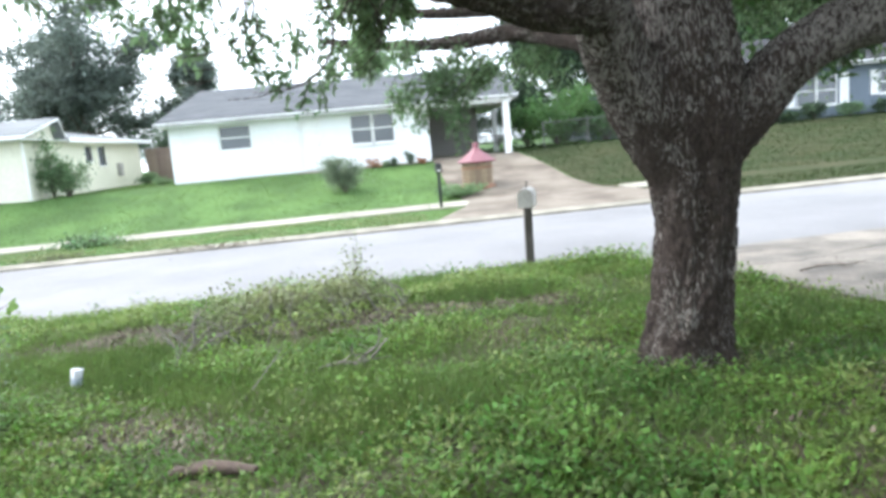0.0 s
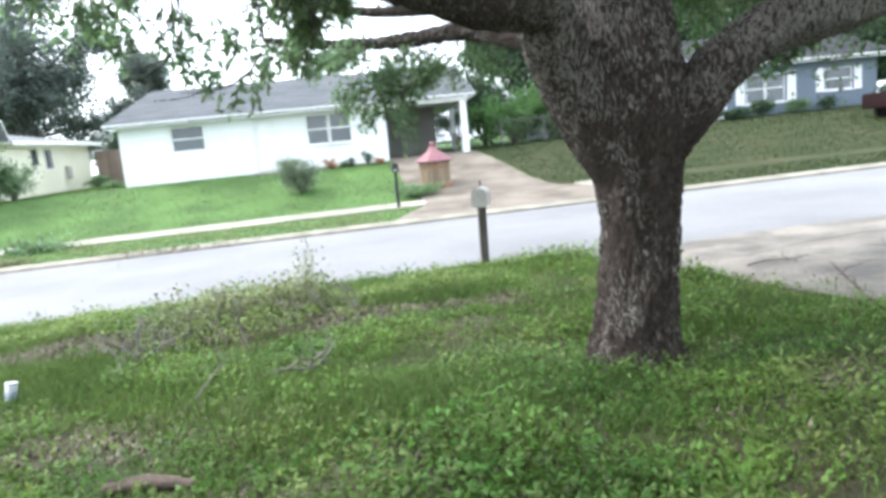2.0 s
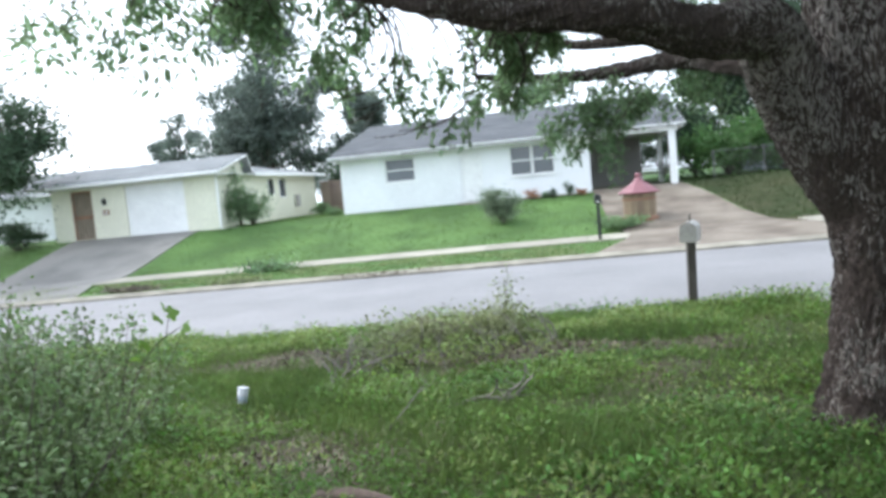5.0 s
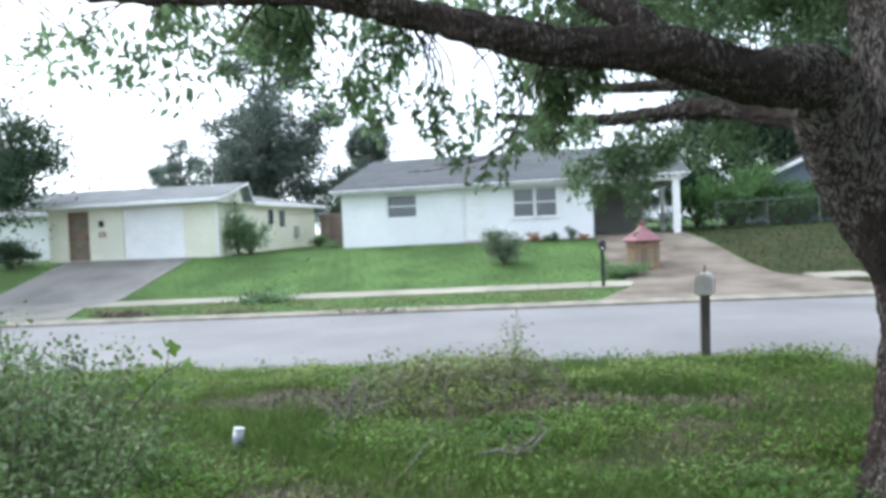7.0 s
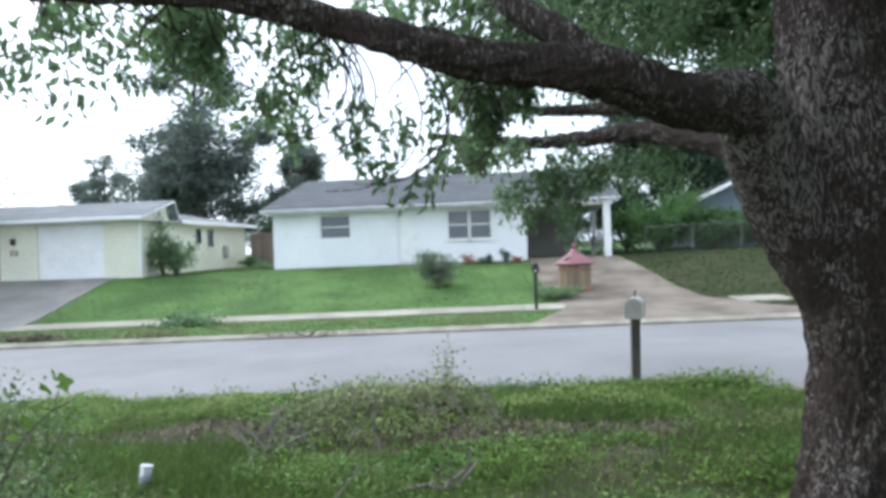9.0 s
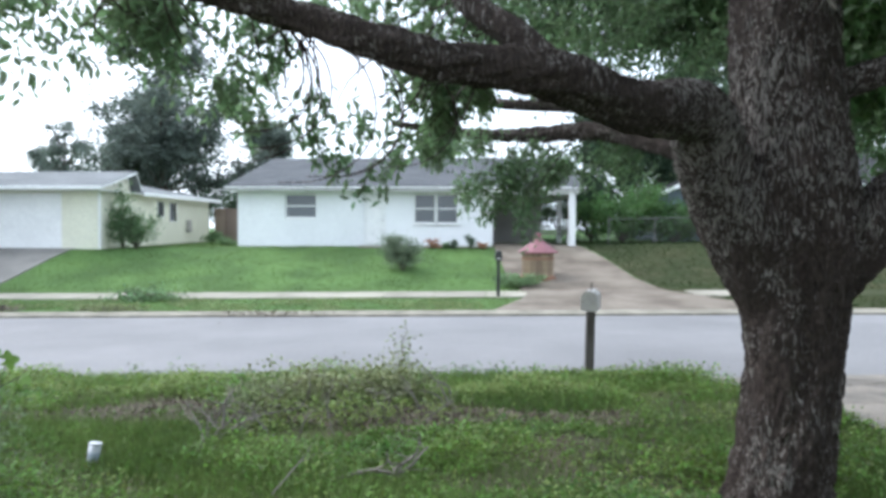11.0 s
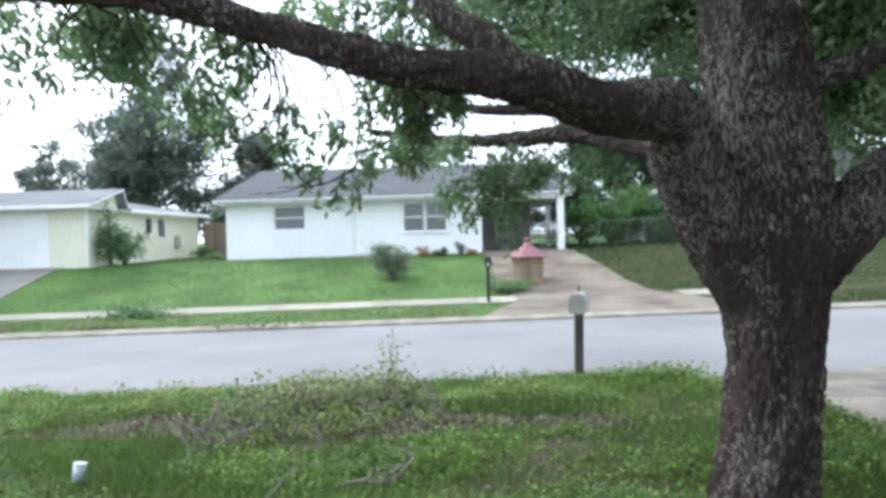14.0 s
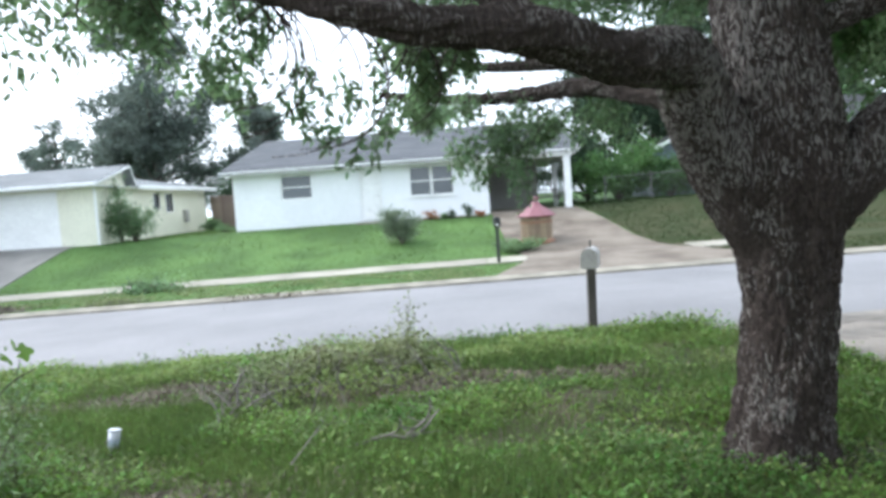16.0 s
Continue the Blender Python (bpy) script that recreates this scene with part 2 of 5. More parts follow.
M_LEAF_PALE = mat("pale_grey_leaves", (0.14, 0.19, 0.12), (0.21, 0.26, 0.17), 1.5, 0.6, 6, 0, island=0.3, translucent=0.4)
M_LEAF_RED = mat("reddish_leaves", (0.28, 0.11, 0.06), (0.40, 0.20, 0.10), 3, 0.6, 8, 0, island=0.4)
M_STICK = mat("grey_dead_wood", (0.11, 0.098, 0.085), (0.21, 0.19, 0.165), 4, 0.85, 30, 0.4)
M_LOG = mat("brown_log_bark", (0.07, 0.05, 0.04), (0.14, 0.10, 0.08), 5, 0.9, 25, 0.6)
M_RED = mat("faded_red_paint", (0.165, 0.058, 0.070), (0.22, 0.085, 0.10), 3, 0.6, 25, 0.15)
M_TAN = mat("tan_wood_plank", (0.19, 0.14, 0.088), (0.26, 0.195, 0.125), 3, 0.7, 20, 0.3, obj_random=0.18, stretch=(4, 4, 0.6))
M_BROWN = mat("brown_wood", (0.20, 0.10, 0.06), (0.28, 0.15, 0.09), 3, 0.7, 20, 0.3)
M_WIRE = mat("dull_wire", (0.09, 0.09, 0.085), (0.13, 0.13, 0.12), 5, 0.6, 30, 0)
M_METAL = mat("grey_galvanised", (0.34, 0.33, 0.31), (0.46, 0.44, 0.41), 5, 0.5, 30, 0.1, metal=0.25)
M_BLACK = mat("black_paint", (0.018, 0.02, 0.02), (0.03, 0.032, 0.032), 4, 0.5, 30, 0.05)
M_CUP = mat("white_foam", (0.40, 0.42, 0.45), (0.55, 0.57, 0.60), 6, 0.6, 40, 0.05)
M_CUPBLUE = mat("blue_grey_print", (0.35, 0.40, 0.50), (0.45, 0.50, 0.60), 6, 0.6, 40, 0)
M_CARRED = mat("dark_maroon_car_paint", (0.018, 0.008, 0.009), (0.026, 0.011, 0.012), 2, 0.3, 30, 0)
M_TYRE = mat("tyre_rubber", (0.02, 0.02, 0.02), (0.03, 0.03, 0.03), 4, 0.85, 30, 0.2)
M_DOOR_BROWN = mat("brown_screen_door", (0.22, 0.18, 0.13), (0.28, 0.23, 0.17), 3, 0.7, 30, 0.1)


# ---- building helpers ----
def place(ob, parent):
    ob.parent = parent
    if parent is not None and parent.type == 'EMPTY':
        ob.matrix_parent_inverse = Matrix.LocRotScale(parent.location, parent.rotation_euler, None).inverted()
    return ob


def part(name, bm, material, parent=None, label="", smooth=False):
    me = bpy.data.meshes.new(name)
    bm.to_mesh(me)
    bm.free()
    me.materials.append(material)
    if smooth:
        me.polygons.foreach_set("use_smooth", [True] * len(me.polygons))
    ob = new(name, me)
    if parent is not None:
        place(ob, parent)
    if label:
        ob["label"] = label
    return ob


def raw(name, verts, faces, material, parent=None, label="", smooth=False):
    me = bpy.data.meshes.new(name)
    me.from_pydata(verts.tolist() if hasattr(verts, "tolist") else verts, [], faces.tolist() if hasattr(faces, "tolist") else faces)
    me.materials.append(material)
    if smooth:
        me.polygons.foreach_set("use_smooth", [True] * len(me.polygons))
    ob = new(name, me)
    if parent is not None:
        place(ob, parent)
    if label:
        ob["label"] = label
    return ob


def thing(name, loc, label, category, group="", kind=""):
    ob = new(name)
    ob.location = loc
    return tagged(ob, label, category, group, kind)


def box(x0, x1, y0, y1, z0, z1, bev=0.0, bm=None, m=None):
    own = bmesh.new()
    bmesh.ops.create_cube(own, size=1)
    bmesh.ops.scale(own, vec=(x1 - x0, y1 - y0, z1 - z0), verts=own.verts)
    bmesh.ops.translate(own, vec=((x0 + x1) / 2, (y0 + y1) / 2, (z0 + z1) / 2), verts=own.verts)
    if bev:
        bmesh.ops.bevel(own, geom=own.edges[:], offset=bev, segments=2, affect='EDGES', profile=0.5)
    if m is not None:
        bmesh.ops.transform(own, matrix=m, verts=own.verts)
    if bm is None:
        return own
    tmp = bpy.data.meshes.new("tmp")
    own.to_mesh(tmp)
    own.free()
    bm.from_mesh(tmp)
    bpy.data.meshes.remove(tmp)
    return bm


def prism(profile, axis, a, b):
    """A closed profile (list of 2D points) pushed along 'x' or 'y' from a to b."""
    bm = bmesh.new()
    rings = []
    for v in (a, b):
        rings.append([bm.verts.new((v, p[0], p[1]) if axis == 'x' else (p[0], v, p[1])) for p in profile])
    n = len(profile)
    for i in range(n):
        bm.faces.new((rings[0][i], rings[0][(i + 1) % n], rings[1][(i + 1) % n], rings[1][i]))
    bm.faces.new(rings[0])
    bm.faces.new(rings[1][::-1])
    bmesh.ops.recalc_face_normals(bm, faces=bm.faces[:])
    return bm


def lathe(profile, seg, centre=(0, 0, 0), turn=0.0):
    bm = bmesh.new()
    rings = []
    for r, z in profile:
        rings.append([bm.verts.new((centre[0] + r * math.cos(2 * math.pi * i / seg + turn), centre[1] + r * math.sin(2 * math.pi * i / seg + turn), centre[2] + z)) for i in range(seg)])
    for a, b in zip(rings, rings[1:]):
        for i in range(seg):
            bm.faces.new((a[i], a[(i + 1) % seg], b[(i + 1) % seg], b[i]))
    bm.faces.new(rings[0][::-1])
    bm.faces.new(rings[-1])
    return bm


def spline(points, n):
    p = np.array(points, float)
    t = np.linspace(0, len(p) - 1, n)
    i = np.clip(t.astype(int), 0, len(p) - 2)
    f = (t - i)[:, None]
    q = np.vstack([2 * p[0] - p[1], p, 2 * p[-1] - p[-2]])
    a, b, c, d = q[i], q[i + 1], q[i + 2], q[i + 3]
    return 0.5 * (2 * b + (c - a) * f + (2 * a - 5 * b + 4 * c - d) * f ** 2 + (3 * b - a - 3 * c + d) * f ** 3)


def tube(points, seg=8, n=12, rough=0.0, grain=9.0, cap=True):
    """points: rows of x, y, z, radius. Returns vertices and faces of a bent, tapering tube; rough: the depth of its bark plates."""
    s = spline(points, n)
    c, r = s[:, :3], np.maximum(s[:, 3], 0.002)
    d = np.gradient(c, axis=0)
    d /= np.linalg.norm(d, axis=1)[:, None] + 1e-9
    ref = np.array([0.31, 0.95, 0.1]) if abs(d[:, 1]).mean() < 0.8 else np.array([1.0, 0.1, 0.1])
    u = np.cross(d, ref)
    u /= np.linalg.norm(u, axis=1)[:, None]
    v = np.cross(d, u)
    run = np.r_[0, np.cumsum(np.linalg.norm(np.diff(c, axis=0), axis=1))]
    verts = []
    for k in range(n):
        for j in range(seg):
            a = 2 * math.pi * j / seg
            o = u[k] * math.cos(a) + v[k] * math.sin(a)
            rr = r[k]
            if rough:
                q = Vector((o[0] * r[k] * grain * 1.6 + d[k][0], o[1] * r[k] * grain * 1.6, o[2] * r[k] * grain * 1.6 + run[k] * grain * 0.55))
                w = noise.voronoi(q)[0]
                rr += rough * (min(w[1] - w[0], 0.45) * 1.6 - 0.3) + rough * 1.2 * noise.noise(Vector((o[0] * 2, o[1] * 2, run[k] * 1.7)))
            verts.append(c[k] + o * rr)
    faces = [(k * seg + j, k * seg + (j + 1) % seg, (k + 1) * seg + (j + 1) % seg, (k + 1) * seg + j) for k in range(n - 1) for j in range(seg)]
    if cap:
        faces.append(tuple(range(seg))[::-1])
        faces.append(tuple((n - 1) * seg + j for j in range(seg)))
    return np.array(verts), faces


def join(tubes):
    vs, fs, k = [], [], 0
    for v, f in tubes:
        vs.append(v)
        fs += [tuple(i + k for i in face) for face in f]
        k += len(v)
    return np.vstack(vs), fs


def leaf_mesh(name, centres, size, material, parent=None, label="", hang=0.3, aspect=0.4, seed=0, up=0.0, dirs=None):
    """Many folded leaves, four corners and a midrib each. hang: how far they droop (1 is straight down, -1 straight up)."""
    rng = np.random.default_rng(seed)
    n = len(centres)
    d = rng.normal(size=(n, 3))
    d[:, 2] -= hang * 2.2
    if dirs is not None:
        d = dirs + d * 0.15
    d /= np.linalg.norm(d, axis=1)[:, None]
    s = rng.normal(size=(n, 3))
    s[:, 2] += up
    s = np.cross(d, s)
    s /= np.linalg.norm(s, axis=1)[:, None] + 1e-9
    nn = np.cross(d, s)
    L = (size * rng.uniform(0.6, 1.3, n))[:, None]
    w = L * aspect
    base = centres
    mid = base + d * L * 0.5
    v = np.stack([base, mid + s * w * 0.5 + nn * w * 0.18, base + d * L, mid - s * w * 0.5 + nn * w * 0.18], axis=1).reshape(-1, 3)
    k = np.arange(n)[:, None] * 4
    f = np.concatenate([k + [0, 1, 2], k + [0, 2, 3]]).astype(int)
    return raw(name, v, f, material, parent, label)


def blob_points(blobs, n, seed=0, shell=0.35):
    """Random points in soft ellipsoids (x, y, z, rx, ry, rz), thinned by noise so that the outline is uneven with gaps."""
    rng = np.random.default_rng(seed)
    b = np.array(blobs, float)
    vol = b[:, 3] * b[:, 4] * b[:, 5]
    which = rng.choice(len(b), size=n * 2, p=vol / vol.sum())
    d = rng.normal(size=(n * 2, 3))
    d /= np.linalg.norm(d, axis=1)[:, None]
    r = np.abs(rng.normal(size=n * 2)) * 0.42 + rng.uniform(0, 0.55, n * 2)
    p = b[which, :3] + d * r[:, None] * b[which, 3:]
    mean = b[:, 3:].mean()
    q = p / mean * 3.1
    field = np.sin(q[:, 0] * 1.7 + 1.3 * np.sin(q[:, 1] * 1.1)) + np.sin(q[:, 1] * 1.9 + 1.1 * np.sin(q[:, 2] * 1.3)) + np.sin(q[:, 2] * 2.1 + np.sin(q[:, 0] * 1.5))
    keep = field + rng.normal(size=n * 2) * 0.5 > -0.55
    return p[keep][:n]


# ---- the lie of the land ----
def ground_z(x, y, road_cut=True):
    x, y = np.asarray(x, float), np.asarray(y, float)
    xc = np.clip(x, -45, 50)
    b = 0.012 * (xc - 5)
    u = y - 0.045 * xc
    z = b + np.interp(u, [-8, 1, 3.7, 5.0, 9.1, 9.55, 9.7, 16.6, 16.75, 17.15, 19.25, 20.95], [0.42, 0.32, 0.17, 0.03, -0.01, -0.02, -0.10, -0.10, -0.02, 0.07, 0.17, 0.20])
    level = np.interp(x, [-45, -10.4, -6, 8, 19, 50], [1.22, 1.26, 1.34, 1.44, 1.74, 1.9])
    front = np.interp(x, [-11, -9.2, -6.5, 8, 12, 19], [25.3, 25.8, 28.2, 28.0, 29, 30.0])
    f = np.clip((u - 20.95) / (front - 0.045 * xc - 20.95), 0, 1)
    f = f * 0.75 + 0.25 * f * f * (3 - 2 * f)
    far = np.clip((y - front) * 0.012, 0, 0.4)
    lump = 0.018 * np.sin(x * 1.9 + 0.7 * np.sin(y * 1.3)) + 0.018 * np.sin(y * 2.3 + x)
    near = np.clip((9.2 - u) / 1.5, 0, 1) * np.clip((u + 3) / 3, 0, 1)
    return np.where(u > 20.95, z + f * (level - b - 0.20) + far, z) + lump * near


def gz(x, y):
    return float(ground_z(x, y))


def sheet(name, xs, ys, lift, material, label, category="", kind="structure", thick=0.0, edge_x=None, parent=None):
    """A sheet over the land. xs: across, 0 to 1, spread between the two edges that edge_x(y) returns (or plain metres)."""
    g = np.zeros((len(ys), len(xs), 3))
    for j, y in enumerate(ys):
        row = np.array(xs, float)
        if edge_x:
            a, c = edge_x(y)
            row = a + (c - a) * row
        g[j, :, 0], g[j, :, 1] = row, y
    g[:, :, 2] = ground_z(g[:, :, 0], g[:, :, 1]) + lift
    nx, ny = len(xs), len(ys)
    v = g.reshape(-1, 3)
    f = [(j * nx + i, j * nx + i + 1, (j + 1) * nx + i + 1, (j + 1) * nx + i) for j in range(ny - 1) for i in range(nx - 1)]
    if thick:
        rim = [i for i in range(nx)] + [j * nx + nx - 1 for j in range(1, ny)] + [(ny - 1) * nx + i for i in range(nx - 2, -1, -1)] + [j * nx for j in range(ny - 2, 0, -1)]
        low = v[rim] - [0, 0, thick]
        k = len(v)
        v = np.vstack([v, low])
        m = len(rim)
        f += [(rim[(i + 1) % m], rim[i], k + i, k + (i + 1) % m) for i in range(m)]
    ob = raw(name, v, f, material, parent, smooth=False)
    return tagged(ob, label, category or name, kind=kind)


# ---- ground, road, pavements, drives ----
far_steps = [60, 90, 150, 300, 700, 1800]
gx = np.r_[[-s for s in far_steps[::-1]], np.arange(-45, 50.1, 0.6), far_steps]
gy = np.r_[[-1500, -500, -120, -40, -15], np.arange(-8, 45, 0.3), [50, 60, 90, 150, 300, 700, 1800]]
ground = sheet("ground", gx, gy, 0.0, M_LAWN, "uneven green lawn and verge rising from the street", "ground")


lin_pre = np.linspace(0, 1, 90) ** 1.3
yard_y = np.r_[np.arange(-7.5, 9.2, 0.25)]
sheet("yard_soil", np.arange(-6, 9.7, 0.25), yard_y, 0.004, M_YARD, "weedy brown soil of the near yard", "soil")


sheet("rough_lawn", lin_pre, np.arange(17.2, 30.6, 0.3), 0.004, M_ROUGH, "rough brownish grass before the blue house", "lawn", edge_x=lambda y: (np.interp(y, [17.0, 19.2, 21.2, 23, 25.5, 28.1], [12.7, 11.0, 10.1, 9.5, 9.0, 8.4]), 49.0))


def road_sheet():
    xs = np.arange(-120, 140.1, 2.0)
    prof = [(9.52, -0.045), (9.9, -0.02), (11.5, 0.02), (13.2, 0.04), (14.9, 0.02), (16.4, -0.02), (16.72, -0.03)]
    v = []
    for x in xs:
        xc = min(max(x, -45), 50)
        for u, h in prof:
            v.append((x, u + 0.045 * xc, 0.012 * (xc - 5) + h))
    n = len(prof)
    f = [(i * n + j, (i + 1) * n + j, (i + 1) * n + j + 1, i * n + j + 1) for i in range(len(xs) - 1) for j in range(n - 1)]
    ob = raw("road", np.array(v), f, M_ASPHALT)
    return tagged(ob, "wet pale grey asphalt street without markings", "road", kind="structure")


road_sheet()


def kerb_strip(name, u0, u1, h0, h1, x0, x1, material, label):
    xs = np.arange(x0, x1 + 0.1, 1.5)
    v = []
    for x in xs:
        for u, h in ((u0, -0.12), (u0, h0), (u1, h1), (u1, -0.12)):
            v.append((x, u + 0.045 * x, 0.012 * (x - 5) + h))
    f = [(i * 4 + j, (i + 1) * 4 + j, (i + 1) * 4 + j + 1, i * 4 + j + 1) for i in range(len(xs) - 1) for j in range(3)]
    return tagged(raw(name, np.array(v), f, material), label, "kerb", kind="structure")


kerb_strip("kerb", 16.70, 17.05, 0.02, 0.085, -43, 48, M_SANDY, "low worn sandy concrete kerb along the street")

# pavement beyond the street: separate slabs with open joints
pavement = thing("pavement", (0, 20, 0.2), "pale sandy concrete pavement slabs beside the lawn", "pavement", kind="structure")


def slab(x0, x1):
    v = []
    for lift in (0.03, -0.10):
        for x, s in ((x0, 0), (x1, 0), (x1, 1), (x0, 1)):
            y = (19.30 if s == 0 else 20.85) + 0.045 * x
            v.append((x, y, gz(x, y) + lift))
    f = [(0, 1, 2, 3), (4, 7, 6, 5), (0, 4, 5, 1), (1, 5, 6, 2), (2, 6, 7, 3), (3, 7, 4, 0)]
    return raw("slab", np.array(v), f, M_CONC_PALE, pavement)


x = -30.0
while x < 11.4:
    if not (-17.3 < x < -12.2) and not (4.6 < x < 9.6):
        slab(x, x + 1.48)
    x += 1.5

lin = np.linspace


def drive_edges(y):
    left = np.interp(y, [17.0, 19.2, 20.5, 23, 28.1], [4.6, 5.5, 5.75, 5.2, 4.75])
    right = np.interp(y, [17.0, 19.2, 21.2, 23, 25.5, 28.1], [12.6, 10.9, 10.0, 9.4, 8.9, 8.2])
    return left, right


sheet("driveway", lin(0, 1, 9), lin(17.25, 28.3, 34), 0.035, M_CONC, "stained tan concrete driveway rising to the carport", "driveway", thick=0.15, edge_x=drive_edges)
sheet("driveway", lin(0, 1, 9), lin(16.2, 25.6, 28), 0.035, M_CONC_GREY, "worn grey concrete driveway up to the garage", "driveway", thick=0.15,
      edge_x=lambda y: (np.interp(y, [16, 19, 25.6], [-18.6, -17.0, -17.2]), np.interp(y, [16, 19, 25.6], [-9.8, -11.4, -11.3])))
sheet("driveway", lin(0, 1, 11), lin(-4, 10.05, 34), 0.035, M_CONC_WORN, "cracked stained concrete driveway joining the street", "driveway", thick=0.12,
      edge_x=lambda y: (np.interp(y, [-4, 3, 5.9, 6.9, 7.7, 8.9, 10.1], [9.6, 9.4, 9.0, 8.7, 8.3, 7.9, 7.3]), 15.0))


def crack(points, width=0.02):
    s = spline([(*p, 0) for p in points], 26)
    rng = np.random.default_rng(int(abs(points[0][0] * 100)))
    v = []
    for k in range(26):
        px, py = s[k, 0] + rng.normal() * 0.03, s[k, 1] + rng.normal() * 0.03
        w = width * rng.uniform(0.3, 1.2)
        for sgn in (-1, 1):
            v.append((px + 0.3 * sgn * w, py + sgn * w, gz(px, py) + 0.0385))
    f = [(2 * k, 2 * k + 1, 2 * k + 3, 2 * k + 2) for k in range(25)]
    return tagged(raw("crack", np.array(v), f, M_CRACK), "dark dirt-filled crack in the concrete", "crack", "cracks in the driveway", "structure")


crack([(8.6, 8.2), (9.6, 8.3), (10.4, 8.6), (11.6, 8.7), (13.5, 8.9)])
crack([(9.8, 8.3), (9.9, 7.4), (10.4, 6.6), (10.6, 5.6)])
crack([(10.4, 9.9), (10.5, 8.7), (11.0, 7.6), (12.4, 7.0), (14, 6.7)])
crack([(8.2, 9.3), (9.0, 9.2), (10.2, 9.4)])
crack([(5.6, 21.8), (7.2, 21.7), (9.6, 21.6)], 0.03)
crack([(5.3, 25.0), (7.0, 25.0), (8.9, 25.0)], 0.03)
# ---- houses ----
def wall_x(name, x0, x1, y0, y1, z0, z1, holes, material, parent):
    """A wall along x with thickness y0..y1 and holes (hx0, hx1, hz0, hz1) right through it."""
    bm = bmesh.new()
    xs = sorted({x0, x1, *[h[0] for h in holes], *[h[1] for h in holes]})
    for a, b in zip(xs, xs[1:]):
        zs = [(z0, z1)]
        for h in holes:
            if h[0] <= a and b <= h[1]:
                zs = [s for p, q in zs for s in ((p, min(q, h[2])), (max(p, h[3]), q)) if s[1] - s[0] > 1e-4]
        for p, q in zs:
            box(a, b, y0, y1, p, q, bm=bm)
    bmesh.ops.remove_doubles(bm, verts=bm.verts[:], dist=1e-4)
    return part(name, bm, material, parent)


def wall_y(name, y0, y1, x0, x1, z0, z1, holes, material, parent):
    ob = wall_x(name, y0, y1, -x1, -x0, z0, z1, holes, material, parent)
    turn = Matrix(((0, -1, 0), (1, 0, 0), (0, 0, 1))).to_4x4()
    ob.data.transform(turn)
    return ob


def sash(parent, x0, x1, y, z0, z1, frame_w=0.05, blind=True, name="window"):
    """A single-hung window facing -y at the plane y: frame, meeting rail, sill, two panes."""
    w = new(name)
    w.location = ((x0 + x1) / 2, y, z0)
    w.parent = parent
    w.matrix_parent_inverse = Matrix.LocRotScale(parent.location, parent.rotation_euler, None).inverted()
    mid = (z0 + z1) / 2

    def sub(n, bm, m):
        ob = part(n, bm, m)
        ob.parent = w
        ob.matrix_parent_inverse = Matrix.Translation(w.location).inverted()
    bm = bmesh.new()
    box(x0, x1, y - 0.02, y + 0.06, z1 - frame_w, z1, bm=bm)
    box(x0, x1, y - 0.02, y + 0.06, z0, z0 + frame_w, bm=bm)
    box(x0, x0 + frame_w, y - 0.02, y + 0.06, z0 + frame_w, z1 - frame_w, bm=bm)
    box(x1 - frame_w, x1, y - 0.02, y + 0.06, z0 + frame_w, z1 - frame_w, bm=bm)
    sub("window_frame", bm, M_TRIM)
    sub("meeting_rail", box(x0 + frame_w, x1 - frame_w, y - 0.01, y + 0.05, mid - 0.025, mid + 0.025), M_TRIM)
    sub("pane", box(x0 + frame_w, x1 - frame_w, y + 0.015, y + 0.025, z0 + frame_w, mid - 0.025), M_GLASS)
    sub("pane", box(x0 + frame_w, x1 - frame_w, y + 0.03, y + 0.04, mid + 0.025, z1 - frame_w), M_GLASS)
    sub("window_sill", box(x0 - 0.08, x1 + 0.08, y - 0.12, y - 0.022, z0 - 0.07, z0 - 0.002, 0.01), M_TRIM)
    if blind:
        sub("blind", box(x0 + frame_w, x1 - frame_w, y + 0.10, y + 0.11, z0, z1), M_BLIND)
    return w


def gable_roof(parent, x0, x1, y0, yr, y1, z_eave, z_ridge, thick=0.12, mat_top=None):
    mat_top = mat_top or M_SHINGLE
    k0 = (z_ridge - z_eave) / (yr - y0)
    k1 = (z_ridge - z_eave) / (y1 - yr)
    prof = [(y0, z_eave), (yr, z_ridge), (y1, z_eave), (y1, z_eave - thick), (yr, z_ridge - thick), (y0, z_eave - thick)]
    roof = part("roof", prism(prof, 'x', x0, x1), mat_top, parent, "weathered asphalt shingle roof")
    part("fascia", box(x0, x1, y0 - 0.03, y0 - 0.003, z_eave - 0.105, z_eave - 0.03), M_TRIM, parent)
    part("fascia", box(x0, x1, y1 + 0.003, y1 + 0.03, z_eave - 0.17, z_eave - 0.01), M_TRIM, parent)
    for xa, xb in ((x0 - 0.03, x0 - 0.003), (x1 + 0.003, x1 + 0.03)):
        rake = [(y0, z_eave - 0.03), (yr, z_ridge - 0.03), (y1, z_eave - 0.03), (y1, z_eave - 0.11), (yr, z_ridge - 0.11), (y0, z_eave - 0.11)]
        part("rake_board", prism(rake, 'x', xa, xb), M_TRIM, parent)
    return roof


